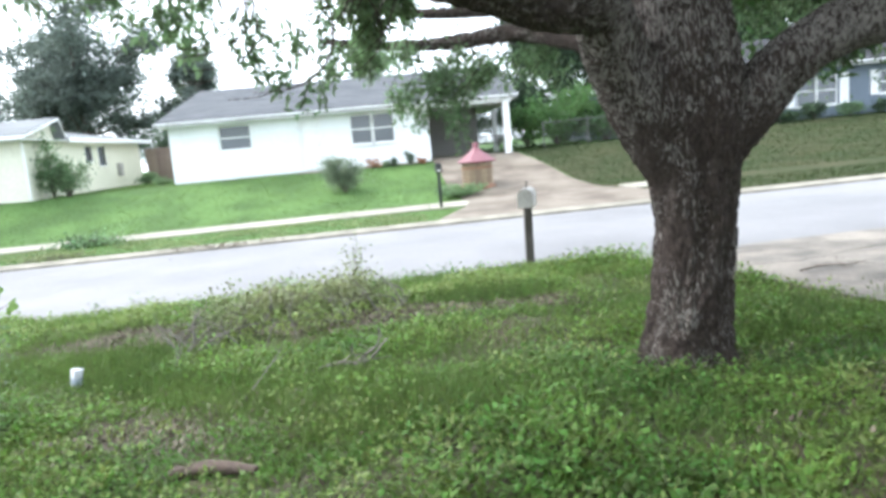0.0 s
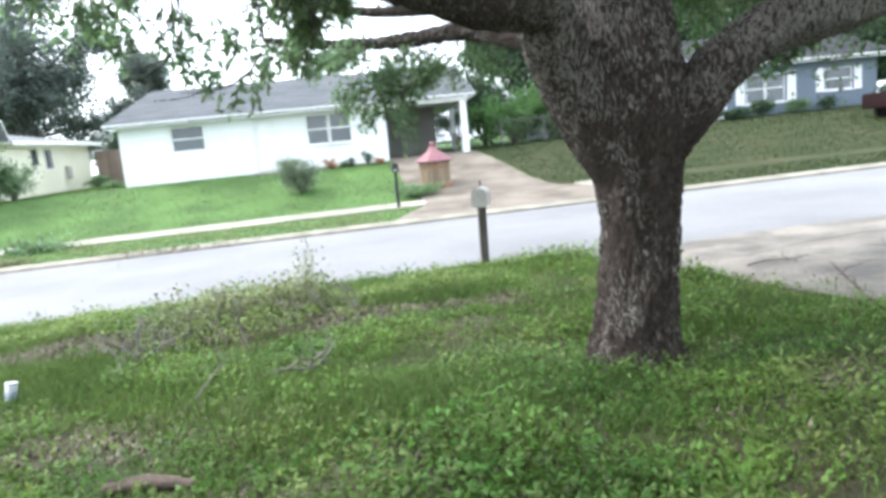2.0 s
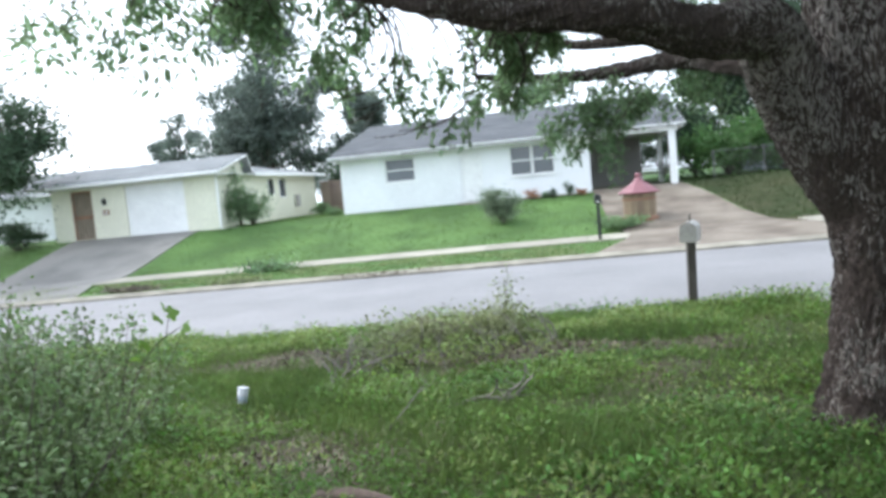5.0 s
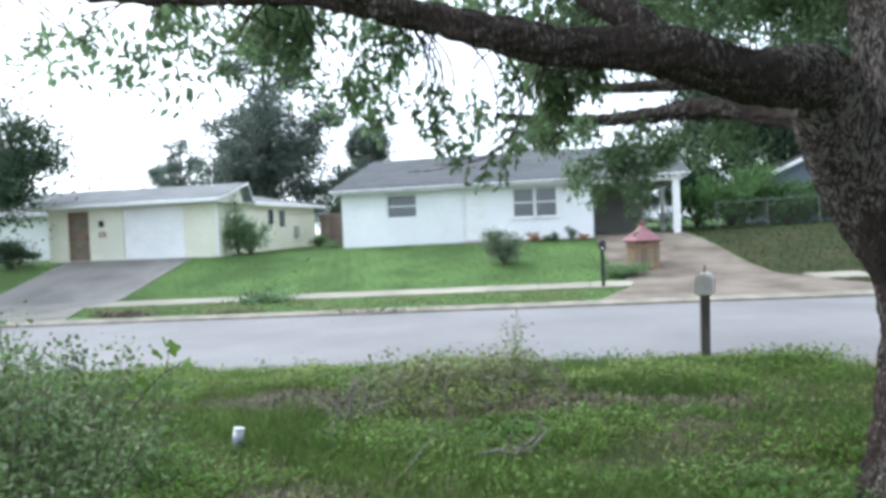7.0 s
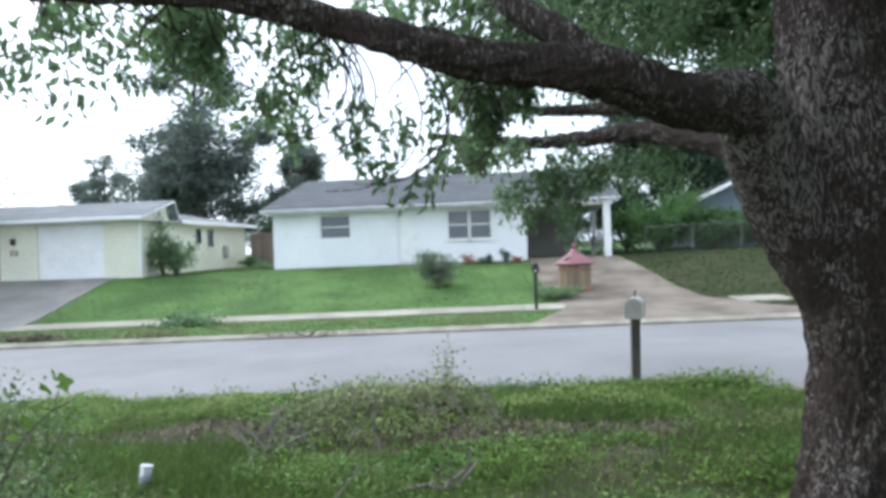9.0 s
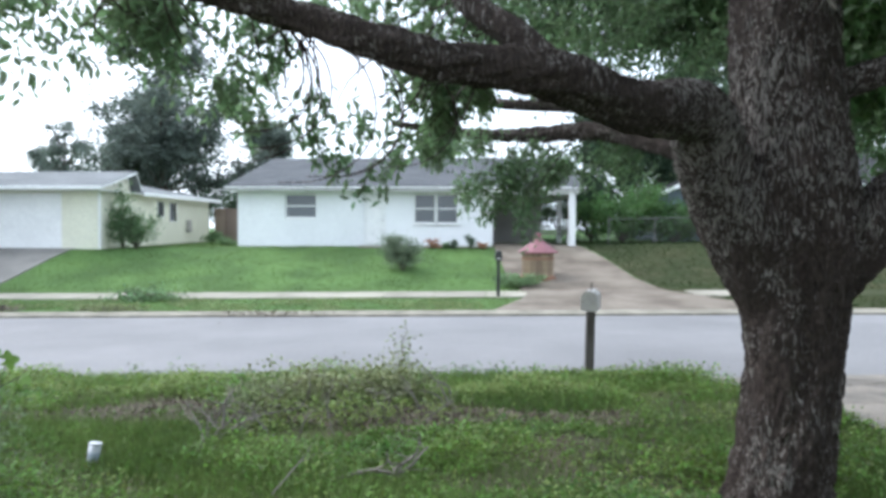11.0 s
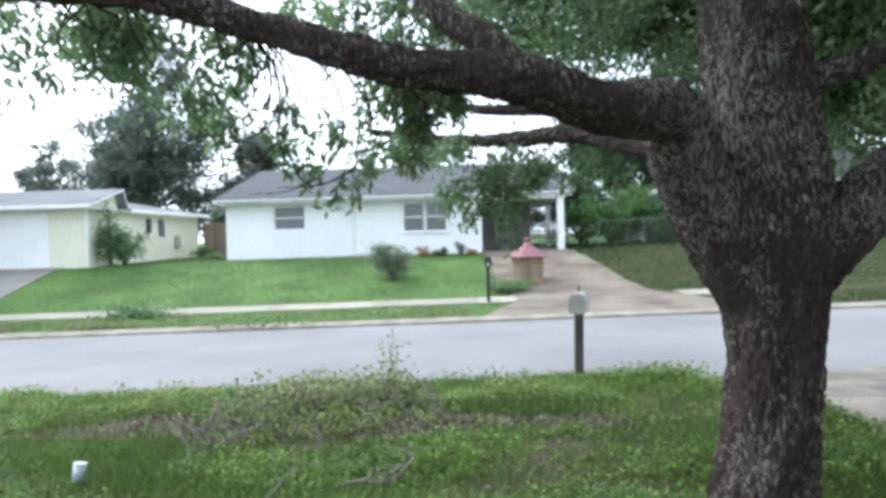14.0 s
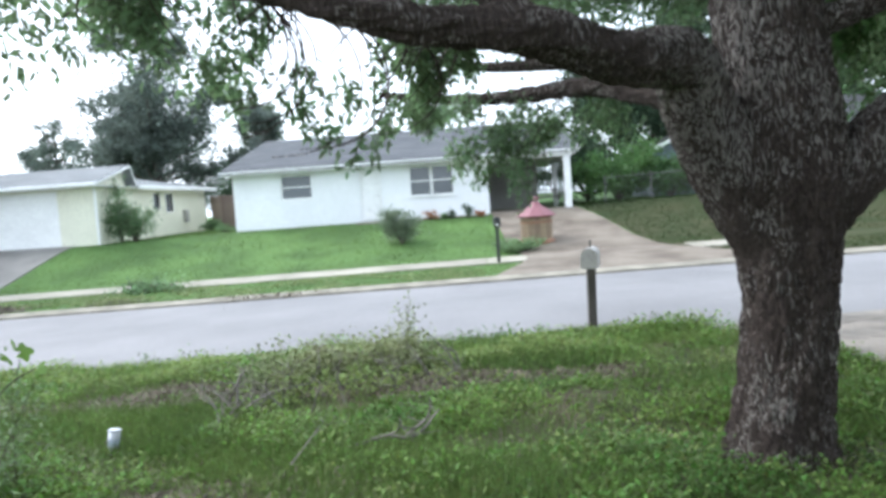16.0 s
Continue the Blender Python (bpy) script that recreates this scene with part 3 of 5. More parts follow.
# -- white house with the carport --
WB, WT, FY = 1.05, 3.66, 28.5
white_house = thing("house", (1.0, 32, 1.35), "single-storey white painted house with grey shingle roof and open carport", "house")
SMALL = (-3.97, -2.64, 2.55, 3.56)
BIG = (1.46, 3.29, 2.34, 3.575)
DOOR = (-0.62, 0.28, 1.46, 3.5)
wall_x("wall", -6.0, 4.72, FY, FY + 0.2, WB, WT, [SMALL, BIG, DOOR], M_WHITE, white_house)
wall_x("wall_panel", -6.0, -0.66, FY - 0.06, FY - 0.003, WB, WT, [SMALL], M_WHITE, white_house)
wall_y("wall", FY + 0.2, 40.3, -6.0, -5.8, WB, WT, [], M_WHITE, white_house)
wall_y("wall", FY + 0.2, 40.3, 4.52, 4.72, WB, WT, [], M_WHITE, white_house)
wall_x("wall", -6.0, 4.72, 40.3, 40.5, WB, WT, [], M_WHITE, white_house)
for gxx in (-6.0, 8.02):
    part("gable_wall", prism([(28.4, 3.70), (34.5, 5.42), (40.6, 3.70)], 'x', gxx, gxx + 0.16), M_WHITE, white_house)
gable_roof(white_house, -6.34, 8.40, 27.9, 34.5, 41.1, 3.86, 5.66)
part("soffit", box(-6.3, 8.36, 27.92, 41.0, 3.665, 3.70), M_TRIM, white_house)
sash(white_house, *SMALL[:2], FY + 0.05, *SMALL[2:])
sash(white_house, BIG[0], 2.36, FY + 0.05, *BIG[2:])
sash(white_house, 2.385, BIG[1], FY + 0.05, *BIG[2:])
door = part("door", box(DOOR[0] + 0.05, DOOR[1] - 0.05, FY + 0.06, FY + 0.105, DOOR[2] + 0.03, DOOR[3] - 0.05, 0.006), M_TRIM, white_house, "plain white front door")
bm = bmesh.new()
for z0, z1 in ((1.66, 2.28), (2.42, 3.30)):
    for x0, x1 in ((-0.50, -0.21), (-0.13, 0.16)):
        box(x0, x1, FY + 0.048, FY + 0.0585, z0, z1, 0.004, bm=bm)
part("door_panel", bm, M_TRIM, door)
part("door_handle", lathe([(0.012, 0), (0.03, 0.03), (0.03, 0.05), (0.012, 0.07)], 10, (0.14, FY + 0.02, 2.42)), M_METAL, door, "small brushed metal knob")
bm = bmesh.new()
box(DOOR[0], DOOR[0] + 0.05, FY - 0.015, FY + 0.12, DOOR[2], DOOR[3], bm=bm)
box(DOOR[1] - 0.05, DOOR[1], FY - 0.015, FY + 0.12, DOOR[2], DOOR[3], bm=bm)
box(DOOR[0] + 0.05, DOOR[1] - 0.05, FY - 0.015, FY + 0.12, DOOR[3] - 0.05, DOOR[3], bm=bm)
part("door_frame", bm, M_TRIM, white_house)
part("doorstep", box(-0.75, 4.74, 27.75, 28.496, 1.05, 1.42, 0.015), M_CONC_PALE, white_house, "pale concrete walk along the front wall")
# carport
part("carport_floor", box(4.73, 8.30, 28.3, 35.5, 1.0, 1.475), M_CONC, white_house)
wall_x("carport_wall", 4.73, 7.05, 33.2, 33.35, 1.4, 3.66, [], M_GREYWALL, white_house)
wall_y("carport_side", 28.75, 33.2, 4.725, 4.76, 1.4, 3.66, [], M_GREYWALL, white_house)
part("carport_post", box(7.78, 8.05, 28.06, 28.30, 1.44, 3.55, 0.012), M_TRIM, white_house, "square white carport post")
part("carport_post", box(7.82, 8.02, 33.2, 33.4, 1.44, 3.55, 0.012), M_TRIM, white_house)
part("carport_beam", box(4.74, 8.15, 28.04, 28.3, 3.552, 3.662), M_TRIM, white_house)
part("carport_beam", box(7.84, 8.0, 28.32, 35.2, 3.5, 3.66), M_TRIM, white_house)
bench = thing("garden_bench", (7.5, 32.3, 1.475), "grey slatted bench standing in the carport", "bench")
for z in (1.92, 2.06, 2.20):
    part("slat", box(6.9, 8.3, 32.55, 32.58, z, z + 0.08, 0.005), M_CONC_GREY, bench)
part("seat", box(6.9, 8.3, 32.1, 32.54, 1.86, 1.90, 0.008), M_CONC_GREY, bench)
for lx in (6.95, 8.20):
    part("leg", box(lx, lx + 0.05, 32.12, 32.17, 1.475, 1.86), M_TRIM, bench)
    part("leg", box(lx, lx + 0.05, 32.5, 32.549, 1.475, 1.86), M_TRIM, bench)

# -- plain wall for a house behind the camera, unseen; added to dim the foreground --
wall_south = tagged(part("wall_south", box(-8, 16, -2.3, -2.1, 0.2, 3.5), M_YELLOW), "plain pale masonry wall, unseen, added to shade the yard", "wall", kind="structure")

# -- pale yellow house with the garage --
yellow = thing("house", (-14.5, 30, 1.27), "single-storey pale yellow house with a white garage door", "house")
YX, YY = -10.33, 25.52
GAR = (-14.68, -11.85, 1.27, 3.44)
YDOOR = (-17.35, -16.3, 1.30, 3.40)
wall_x("wall", -18.3, YX, YY, YY + 0.2, 0.9, 3.50, [GAR, YDOOR], M_YELLOW, yellow)
YW = [(30.2, 30.75, 2.62, 3.28), (31.4, 32.05, 2.45, 3.28)]
wall_y("wall", YY + 0.2, 36.0, YX - 0.2, YX, 0.9, 3.50, YW, M_YELLOW, yellow)
wall_y("wall", YY + 0.2, 36.0, -18.3, -18.1, 0.9, 3.50, [], M_YELLOW, yellow)
wall_x("wall", -18.1, YX - 0.2, 35.8, 36.0, 0.9, 3.50, [], M_YELLOW, yellow)
gd = part("garage_door", box(GAR[0], GAR[1], YY + 0.09, YY + 0.13, GAR[2], GAR[3]), M_TRIM, yellow, "white sectional garage door, shut")
for i in range(4):
    z = GAR[2] + 0.02 + i * 0.54
    part("door_section", box(GAR[0] + 0.03, GAR[1] - 0.03, YY + 0.07, YY + 0.088, z, z + 0.515, 0.006), M_TRIM, gd)
sd = part("screen_door", box(YDOOR[0], YDOOR[1], YY + 0.10, YY + 0.14, YDOOR[2], YDOOR[3]), M_DOOR_BROWN, yellow, "brown screen door, shut")
for i in range(7):
    xx = YDOOR[0] + 0.09 + i * 0.145
    part("screen_bar", box(xx, xx + 0.02, YY + 0.075, YY + 0.098, YDOOR[2] + 0.1, YDOOR[3] - 0.1), M_POST, sd)
bm = bmesh.new()
box(YDOOR[0], YDOOR[0] + 0.08, YY + 0.06, YY + 0.099, YDOOR[2], YDOOR[3], bm=bm)
box(YDOOR[1] - 0.08, YDOOR[1], YY + 0.06, YY + 0.099, YDOOR[2], YDOOR[3], bm=bm)
box(YDOOR[0] + 0.08, YDOOR[1] - 0.08, YY + 0.06, YY + 0.099, YDOOR[3] - 0.1, YDOOR[3], bm=bm)
box(YDOOR[0] + 0.08, YDOOR[1] - 0.08, YY + 0.06, YY + 0.099, 2.2, 2.32, bm=bm)
part("screen_door_frame", bm, M_BROWN, sd)
for yw in YW:
    pane = part("window", box(YX - 0.10, YX - 0.08, yw[0], yw[1], yw[2], yw[3]), M_GLASS, yellow, "narrow dark side window")
    bm = bmesh.new()
    box(YX - 0.08, YX + 0.02, yw[0] - 0.04, yw[0], yw[2] - 0.04, yw[3] + 0.04, bm=bm)
    box(YX - 0.08, YX + 0.02, yw[1], yw[1] + 0.04, yw[2] - 0.04, yw[3] + 0.04, bm=bm)
    box(YX - 0.08, YX + 0.05, yw[0], yw[1], yw[2] - 0.06, yw[2], bm=bm)
    part("window_frame", bm, M_TRIM, pane)
sc = part("wall_lamp", box(-15.75, -15.58, YY - 0.12, YY - 0.002, 2.72, 2.98, 0.02), M_BLACK, yellow, "small black wall lantern")
part("plaque", box(-15.82, -15.50, YY - 0.03, YY - 0.002, 2.28, 2.50, 0.005), M_BROWN, yellow, "small dark plaque with plain bars")
for i in range(2):
    part("plaque_bar", box(-15.77, -15.55, YY - 0.04, YY - 0.031, 2.33 + i * 0.08, 2.36 + i * 0.08), M_TRIM, sc)
gable_roof(yellow, -19.0, -9.95, 25.0, 27.6, 28.0, 3.68, 4.42, mat_top=M_SHINGLE_PALE)
for gxx in (-18.3, YX - 0.16):
    part("gable_wall", prism([(25.5, 3.5), (27.6, 4.28), (27.85, 3.5)], 'x', gxx, gxx + 0.16), M_YELLOW, yellow)
part("roof", prism([(-18.9, 3.56), (-14.2, 4.36), (-9.9, 3.60), (-9.9, 3.48), (-14.2, 4.22), (-18.9, 3.46)], 'y', 28.05, 36.5), M_SHINGLE_PALE, yellow, "low pale roof over the rear wing")
part("fascia", box(-9.897, -9.87, 28.08, 36.5, 3.44, 3.61), M_TRIM, yellow)
part("soffit", box(-18.9, -9.95, 25.03, 36.4, 3.505, 3.53), M_TRIM, yellow)
gut = part("gutter", box(-19.0, -9.9, 24.86, 24.965, 3.53, 3.66, 0.02), M_TRIM, yellow)
part("downpipe", box(YX - 0.02, YX + 0.06, YY - 0.10, YY - 0.02, 1.28, 3.5, 0.015), M_TRIM, yellow, "white downpipe at the corner")
part("roof_vent", lathe([(0.10, 0), (0.10, 0.22), (0.2, 0.24), (0.02, 0.34)], 12, (-15.3, 28.0, 4.2)), M_METAL, yellow)
part("gas_meter", box(YX + 0.01, YX + 0.2, 33.1, 33.4, 1.9, 2.5, 0.02), M_METAL, yellow)

# -- blue-grey house on the higher ground --
blue = thing("house", (19.5, 34, 1.74), "blue-grey sided house with white shutters and a dark roof", "house")
BY = 30.6
BW1, BW2 = (21.22, 23.08, 2.32, 3.62), (25.0, 26.3, 2.62, 3.62)
BD = (19.45, 20.2, 1.95, 3.0)
wall_x("wall", 19.2, 27.5, BY, BY + 0.2, 1.2, 3.95, [BW1, BW2], M_BLUE, blue)
wall_y("wall", BY + 0.2, 40, 27.3, 27.5, 1.2, 3.95, [], M_BLUE, blue)
wall_y("wall", BY + 0.2, 32.3, 19.2, 19.4, 1.2, 3.95, [], M_BLUE, blue)
wall_x("wall", 12.3, 19.2, 32.3, 32.5, 1.2, 3.70, [], M_BLUE, blue)
wall_y("wall", 32.5, 40, 12.3, 12.5, 1.2, 3.70, [], M_BLUE, blue)
part("gable_wall", prism([(12.3, 3.705), (15.9, 5.35), (19.5, 3.705)], 'y', 32.3, 32.46), M_BLUE, blue)
gable_roof(blue, 18.8, 28.0, 30.0, 35.2, 40.4, 4.15, 5.9, mat_top=M_SHINGLE_DARK)
part("roof", prism([(11.8, 3.62), (15.9, 5.52), (20.0, 3.62), (20.0, 3.48), (15.9, 5.38), (11.8, 3.48)], 'y', 31.8, 40.4), M_SHINGLE_DARK, blue, "dark shingle roof of the gabled wing")
part("rake_board", prism([(11.78, 3.61), (15.9, 5.51), (20.02, 3.61), (20.02, 3.42), (15.9, 5.32), (11.78, 3.42)], 'y', 31.76, 31.797), M_TRIM, blue)
part("soffit", box(18.85, 27.95, 30.02, 30.6, 3.955, 3.985), M_TRIM, blue)
sash(blue, BW1[0], 22.14, BY + 0.05, *BW1[2:], blind=False)
sash(blue, 22.16, BW1[1], BY + 0.05, *BW1[2:], blind=False)
sash(blue, BW2[0], BW2[1], BY + 0.05, *BW2[2:], blind=False)
for x0, x1, z0, z1 in ((20.72, 21.14, 2.28, 3.66), (23.16, 23.58, 2.28, 3.66), (24.55, 24.92, 2.58, 3.66), (26.38, 26.75, 2.58, 3.66)):
    sh = part("shutter", box(x0, x1, BY - 0.04, BY - 0.003, z0, z1, 0.008), M_TRIM, blue, "white louvred shutter")
    bm = bmesh.new()
    for i in range(int((z1 - z0 - 0.2) / 0.09)):
        box(x0 + 0.06, x1 - 0.06, BY - 0.052, BY - 0.041, z0 + 0.1 + i * 0.09, z0 + 0.16 + i * 0.09, bm=bm)
    part("louvre", bm, M_TRIM, sh)
sash(blue, 19.5, 20.25, BY - 0.06, 1.85, 3.05, frame_w=0.09, blind=False, name="storm_door")

# -- a sliver of a further white house --
far_house = thing("house", (-27, 32, 1.25), "plain white house half hidden behind a tree", "house")
wall_x("wall", -34, -21.5, 30, 30.2, 0.8, 3.5, [], M_WHITE, far_house)
wall_y("wall", 30.2, 38, -21.7, -21.5, 0.8, 3.5, [], M_WHITE, far_house)
gable_roof(far_house, -34.4, -21.1, 29.4, 34, 38.6, 3.62, 5.0, mat_top=M_SHINGLE_PALE)

# -- wooden fence between the two houses --
fence = thing("wooden_fence", (-7.6, 36.6, 1.4), "weathered brown plank fence between the houses", "fence")
plank = bpy.data.meshes.new("plank")
bm = box(-0.068, 0.068, -0.012, 0.012, 0, 1.75, 0.004)
bm.to_mesh(plank)
bm.free()
plank.materials.append(M_FENCE)
x = -10.2
while x < -6.0:
    ob = new("plank", plank)
    ob.matrix_world = pose(x, 36.6, 1.42 + 0.02 * math.sin(x * 9))
    place(ob, fence)
    ob.location = (x, 36.6, 1.42 + 0.02 * math.sin(x * 9))
    x += 0.142
for z in (1.8, 2.8):
    part("rail", box(-10.2, -6.1, 36.62, 36.67, z, z + 0.09), M_FENCE, fence)
# ---- the oak in the near yard ----
oak = thing("oak_tree", (6.5, 4.45, 0.2), "large oak with flaky grey-brown bark and spreading limbs", "tree")
TRUNK = [(6.46, 4.40, 0.02, 0.46), (6.47, 4.42, 0.28, 0.35), (6.535, 4.45, 0.7, 0.297), (6.585, 4.48, 1.2, 0.297), (6.585, 4.5, 1.6, 0.33), (6.57, 4.5, 2.0, 0.41), (6.55, 4.5, 2.4, 0.40),
         (6.52, 4.5, 2.9, 0.355), (6.50, 4.52, 3.5, 0.33), (6.55, 4.6, 4.4, 0.29), (6.7, 4.7, 5.6, 0.2), (6.8, 4.8, 7.2, 0.08)]
v, f = tube(TRUNK, 150, 330, 0.034, 11.0)
raw("trunk", v, f, M_BARK, oak, smooth=True)
BOUGHS = {
    "left": [(6.56, 4.5, 1.57, 0.26), (6.24, 4.42, 2.08, 0.26), (5.98, 4.27, 2.52, 0.23), (5.8, 4.05, 2.81, 0.19), (5.34, 3.7, 2.8, 0.15), (4.88, 3.35, 2.89, 0.125), (4.48, 3.15, 2.91, 0.098), (4.24, 3, 2.91, 0.088), (3.96, 2.9, 2.98, 0.08), (3.7, 2.85, 3.06, 0.074), (3.45, 2.8, 3.14, 0.068), (3.07, 2.7, 3.20, 0.060), (2.72, 2.65, 3.22, 0.052), (2.2, 2.6, 3.26, 0.042), (1.6, 2.5, 3.34, 0.02)],
    "fork": [(4.91, 3.35, 2.88, 0.1), (4.7, 3.35, 3.09, 0.085), (4.49, 3.4, 3.25, 0.075), (4.3, 3.45, 3.47, 0.065), (4.05, 3.5, 3.8, 0.045)],
    "right": [(6.66, 4.45, 1.75, 0.24), (6.95, 4.38, 2.05, 0.22), (7.22, 4.32, 2.38, 0.195), (7.55, 4.28, 2.56, 0.185), (7.95, 4.25, 2.66, 0.18), (8.45, 4.2, 2.78, 0.175), (9.1, 4.1, 2.98, 0.16), (10.2, 3.9, 3.6, 0.12), (11.2, 3.8, 4.3, 0.07)],
    "back": [(6.4, 4.7, 2.35, 0.16), (6.1, 5.4, 2.75, 0.12), (5.6, 6.2, 3.02, 0.085), (5.0, 6.8, 3.06, 0.07), (4.3, 7.1, 3.12, 0.05), (3.5, 7.2, 3.25, 0.03)],
    "back_high": [(6.45, 4.8, 2.6, 0.13), (6.1, 5.6, 3.1, 0.10), (5.4, 6.5, 3.3, 0.07), (4.6, 7.0, 3.42, 0.05), (3.8, 7.3, 3.7, 0.03)],
    "high_left": [(6.4, 4.6, 4.0, 0.16), (5.6, 5.2, 4.6, 0.12), (4.4, 5.8, 5.0, 0.08), (3.0, 6.2, 5.3, 0.04)],
    "high_right": [(6.6, 4.5, 3.7, 0.17), (7.3, 5.0, 4.3, 0.14), (8.4, 5.6, 4.8, 0.1), (9.8, 6.0, 5.2, 0.05)],
    "high_front": [(6.5, 4.4, 4.2, 0.14), (6.2, 3.4, 4.9, 0.1), (5.8, 2.2, 5.4, 0.07), (5.4, 1.0, 5.6, 0.03)],
    "right_thin": [(6.8, 4.4, 3.05, 0.1), (7.3, 4.2, 3.2, 0.085), (7.9, 4.0, 3.35, 0.07), (8.8, 3.8, 3.6, 0.05)],
}
for key, pts in BOUGHS.items():
    thick = pts[0][3] > 0.15
    v, f = tube(pts, 72 if thick else 20, 190 if thick else 50, 0.024 if thick else 0.006, 12.0)
    raw("limb", v, f, M_BARK, oak, smooth=True)
v, f = tube([(6.42, 4.10, 3.86, 0.05), (6.46, 4.07, 3.70, 0.042), (6.53, 4.05, 3.56, 0.028), (6.60, 4.04, 3.42, 0.006)], 14, 20, 0.006, 14)
raw("broken_stub", v, f, M_STICK, oak, "pale broken branch stub", smooth=True)

# sprays of leaves on hanging twigs: x, y, z, spread, leaves
SPRAYS_LEFT = [(2.45, 2.95, 3.18, 0.18, 83), (2.69, 2.86, 3.12, 0.19, 112), (2.82, 2.97, 3.11, 0.19, 123), (2.95, 3.08, 3.1, 0.19, 134), (2.88, 2.97, 2.97, 0.13, 49), (2.9, 3.17, 2.93, 0.14, 83), (3.06, 3.18, 3.01, 0.19, 134), (3.04, 3.28, 2.85, 0.15, 105), (3.15, 3.38, 3.0, 0.18, 123), (3.15, 3.38, 2.79, 0.14, 100), (3.26, 3.49, 2.9, 0.15, 105), (3.25, 3.49, 2.7, 0.11, 67), (3.34, 3.59, 2.81, 0.1, 38), (3.2, 3.09, 3.14, 0.18, 112), (3.34, 3.29, 3.11, 0.14, 72), (2.6, 2.86, 3.03, 0.11, 33), (3.39, 3.5, 3.05, 0.09, 27), (2.34, 2.85, 3.12, 0.22, 83), (2.29, 2.84, 2.97, 0.15, 44), (2.78, 2.87, 3.0, 0.1, 33), (2.3, 2.7, 3.05, 0.18, 88), (2.0, 2.7, 3.03, 0.2, 96), (2.55, 2.75, 3.08, 0.12, 56), (1.7, 2.7, 3.08, 0.2, 80)]
SPRAYS_MIDDLE = [(4.05, 3.53, 2.86, 0.12, 169), (4.16, 3.73, 2.75, 0.13, 221), (4.0, 3.62, 2.64, 0.08, 78), (3.94, 3.52, 2.52, 0.07, 65), (4.28, 3.74, 2.88, 0.13, 234), (4.38, 3.84, 2.7, 0.13, 234), (4.18, 3.73, 2.54, 0.09, 104), (4.55, 3.95, 2.88, 0.13, 208), (4.48, 3.95, 3.0, 0.12, 156), (4.04, 3.73, 3.06, 0.09, 91), (3.7, 3.3, 2.43, 0.07, 65), (3.8, 3.31, 2.36, 0.06, 52), (3.91, 3.31, 2.32, 0.06, 52), (4.01, 3.42, 2.41, 0.06, 46), (3.51, 3.5, 2.65, 0.06, 46), (3.63, 3.51, 2.76, 0.06, 39), (3.74, 3.51, 2.68, 0.05, 31)]
SPRAYS_TOP = [(3.85, 3.72, 3.42, 0.16, 168), (4.1, 3.94, 3.47, 0.18, 237), (3.99, 3.73, 3.24, 0.09, 70), (3.76, 3.52, 3.37, 0.12, 84), (4.27, 4.04, 3.38, 0.14, 154), (4.13, 4.04, 3.2, 0.12, 125), (4.54, 4.56, 3.52, 0.2, 224), (3.09, 3.18, 3.3, 0.2, 224), (2.8, 3.07, 3.28, 0.2, 224)]
SPRAYS_BACK = [(4.21, 6.34, 2.8, 0.2, 255), (4.47, 6.35, 2.69, 0.22, 391), (4.77, 6.36, 2.77, 0.22, 391), (4.66, 6.26, 2.47, 0.2, 374), (4.81, 6.26, 2.23, 0.13, 187), (4.98, 6.37, 2.58, 0.2, 306), (4.55, 6.25, 2.29, 0.1, 119), (5.1, 6.48, 2.83, 0.2, 289), (4.84, 6.26, 1.99, 0.07, 51), (4.19, 6.13, 2.52, 0.1, 102), (5.25, 6.39, 2.55, 0.12, 119), (5.55, 6.6, 2.84, 0.3, 442), (5.82, 6.62, 2.72, 0.3, 442), (4.95, 6.58, 3.62, 0.35, 300), (5.39, 6.61, 3.78, 0.4, 380), (5.94, 6.63, 3.77, 0.4, 380), (6.38, 6.66, 3.71, 0.4, 380), (5.73, 6.63, 4.11, 0.45, 420), (6.33, 6.66, 4.15, 0.45, 420), (5.12, 6.6, 4.11, 0.4, 330), (4.67, 6.47, 3.87, 0.3, 220), (8.13, 6.2, 3.94, 0.5, 420), (8.35, 6.2, 3.3, 0.5, 400), (8.13, 6.4, 3.06, 0.4, 300), (8.35, 6.6, 2.64, 0.35, 220), (8.54, 6, 3.67, 0.5, 350), (9.06, 6, 3.01, 0.5, 350), (9.83, 6, 3.26, 0.5, 350)]
rng = np.random.default_rng(5)
twigs, pts = [], []
limb_line = np.vstack([spline(BOUGHS[k], 60) for k in ("left", "fork")])
back_line = np.vstack([spline(BOUGHS[k], 60) for k in ("back", "back_high", "high_left", "high_right")])
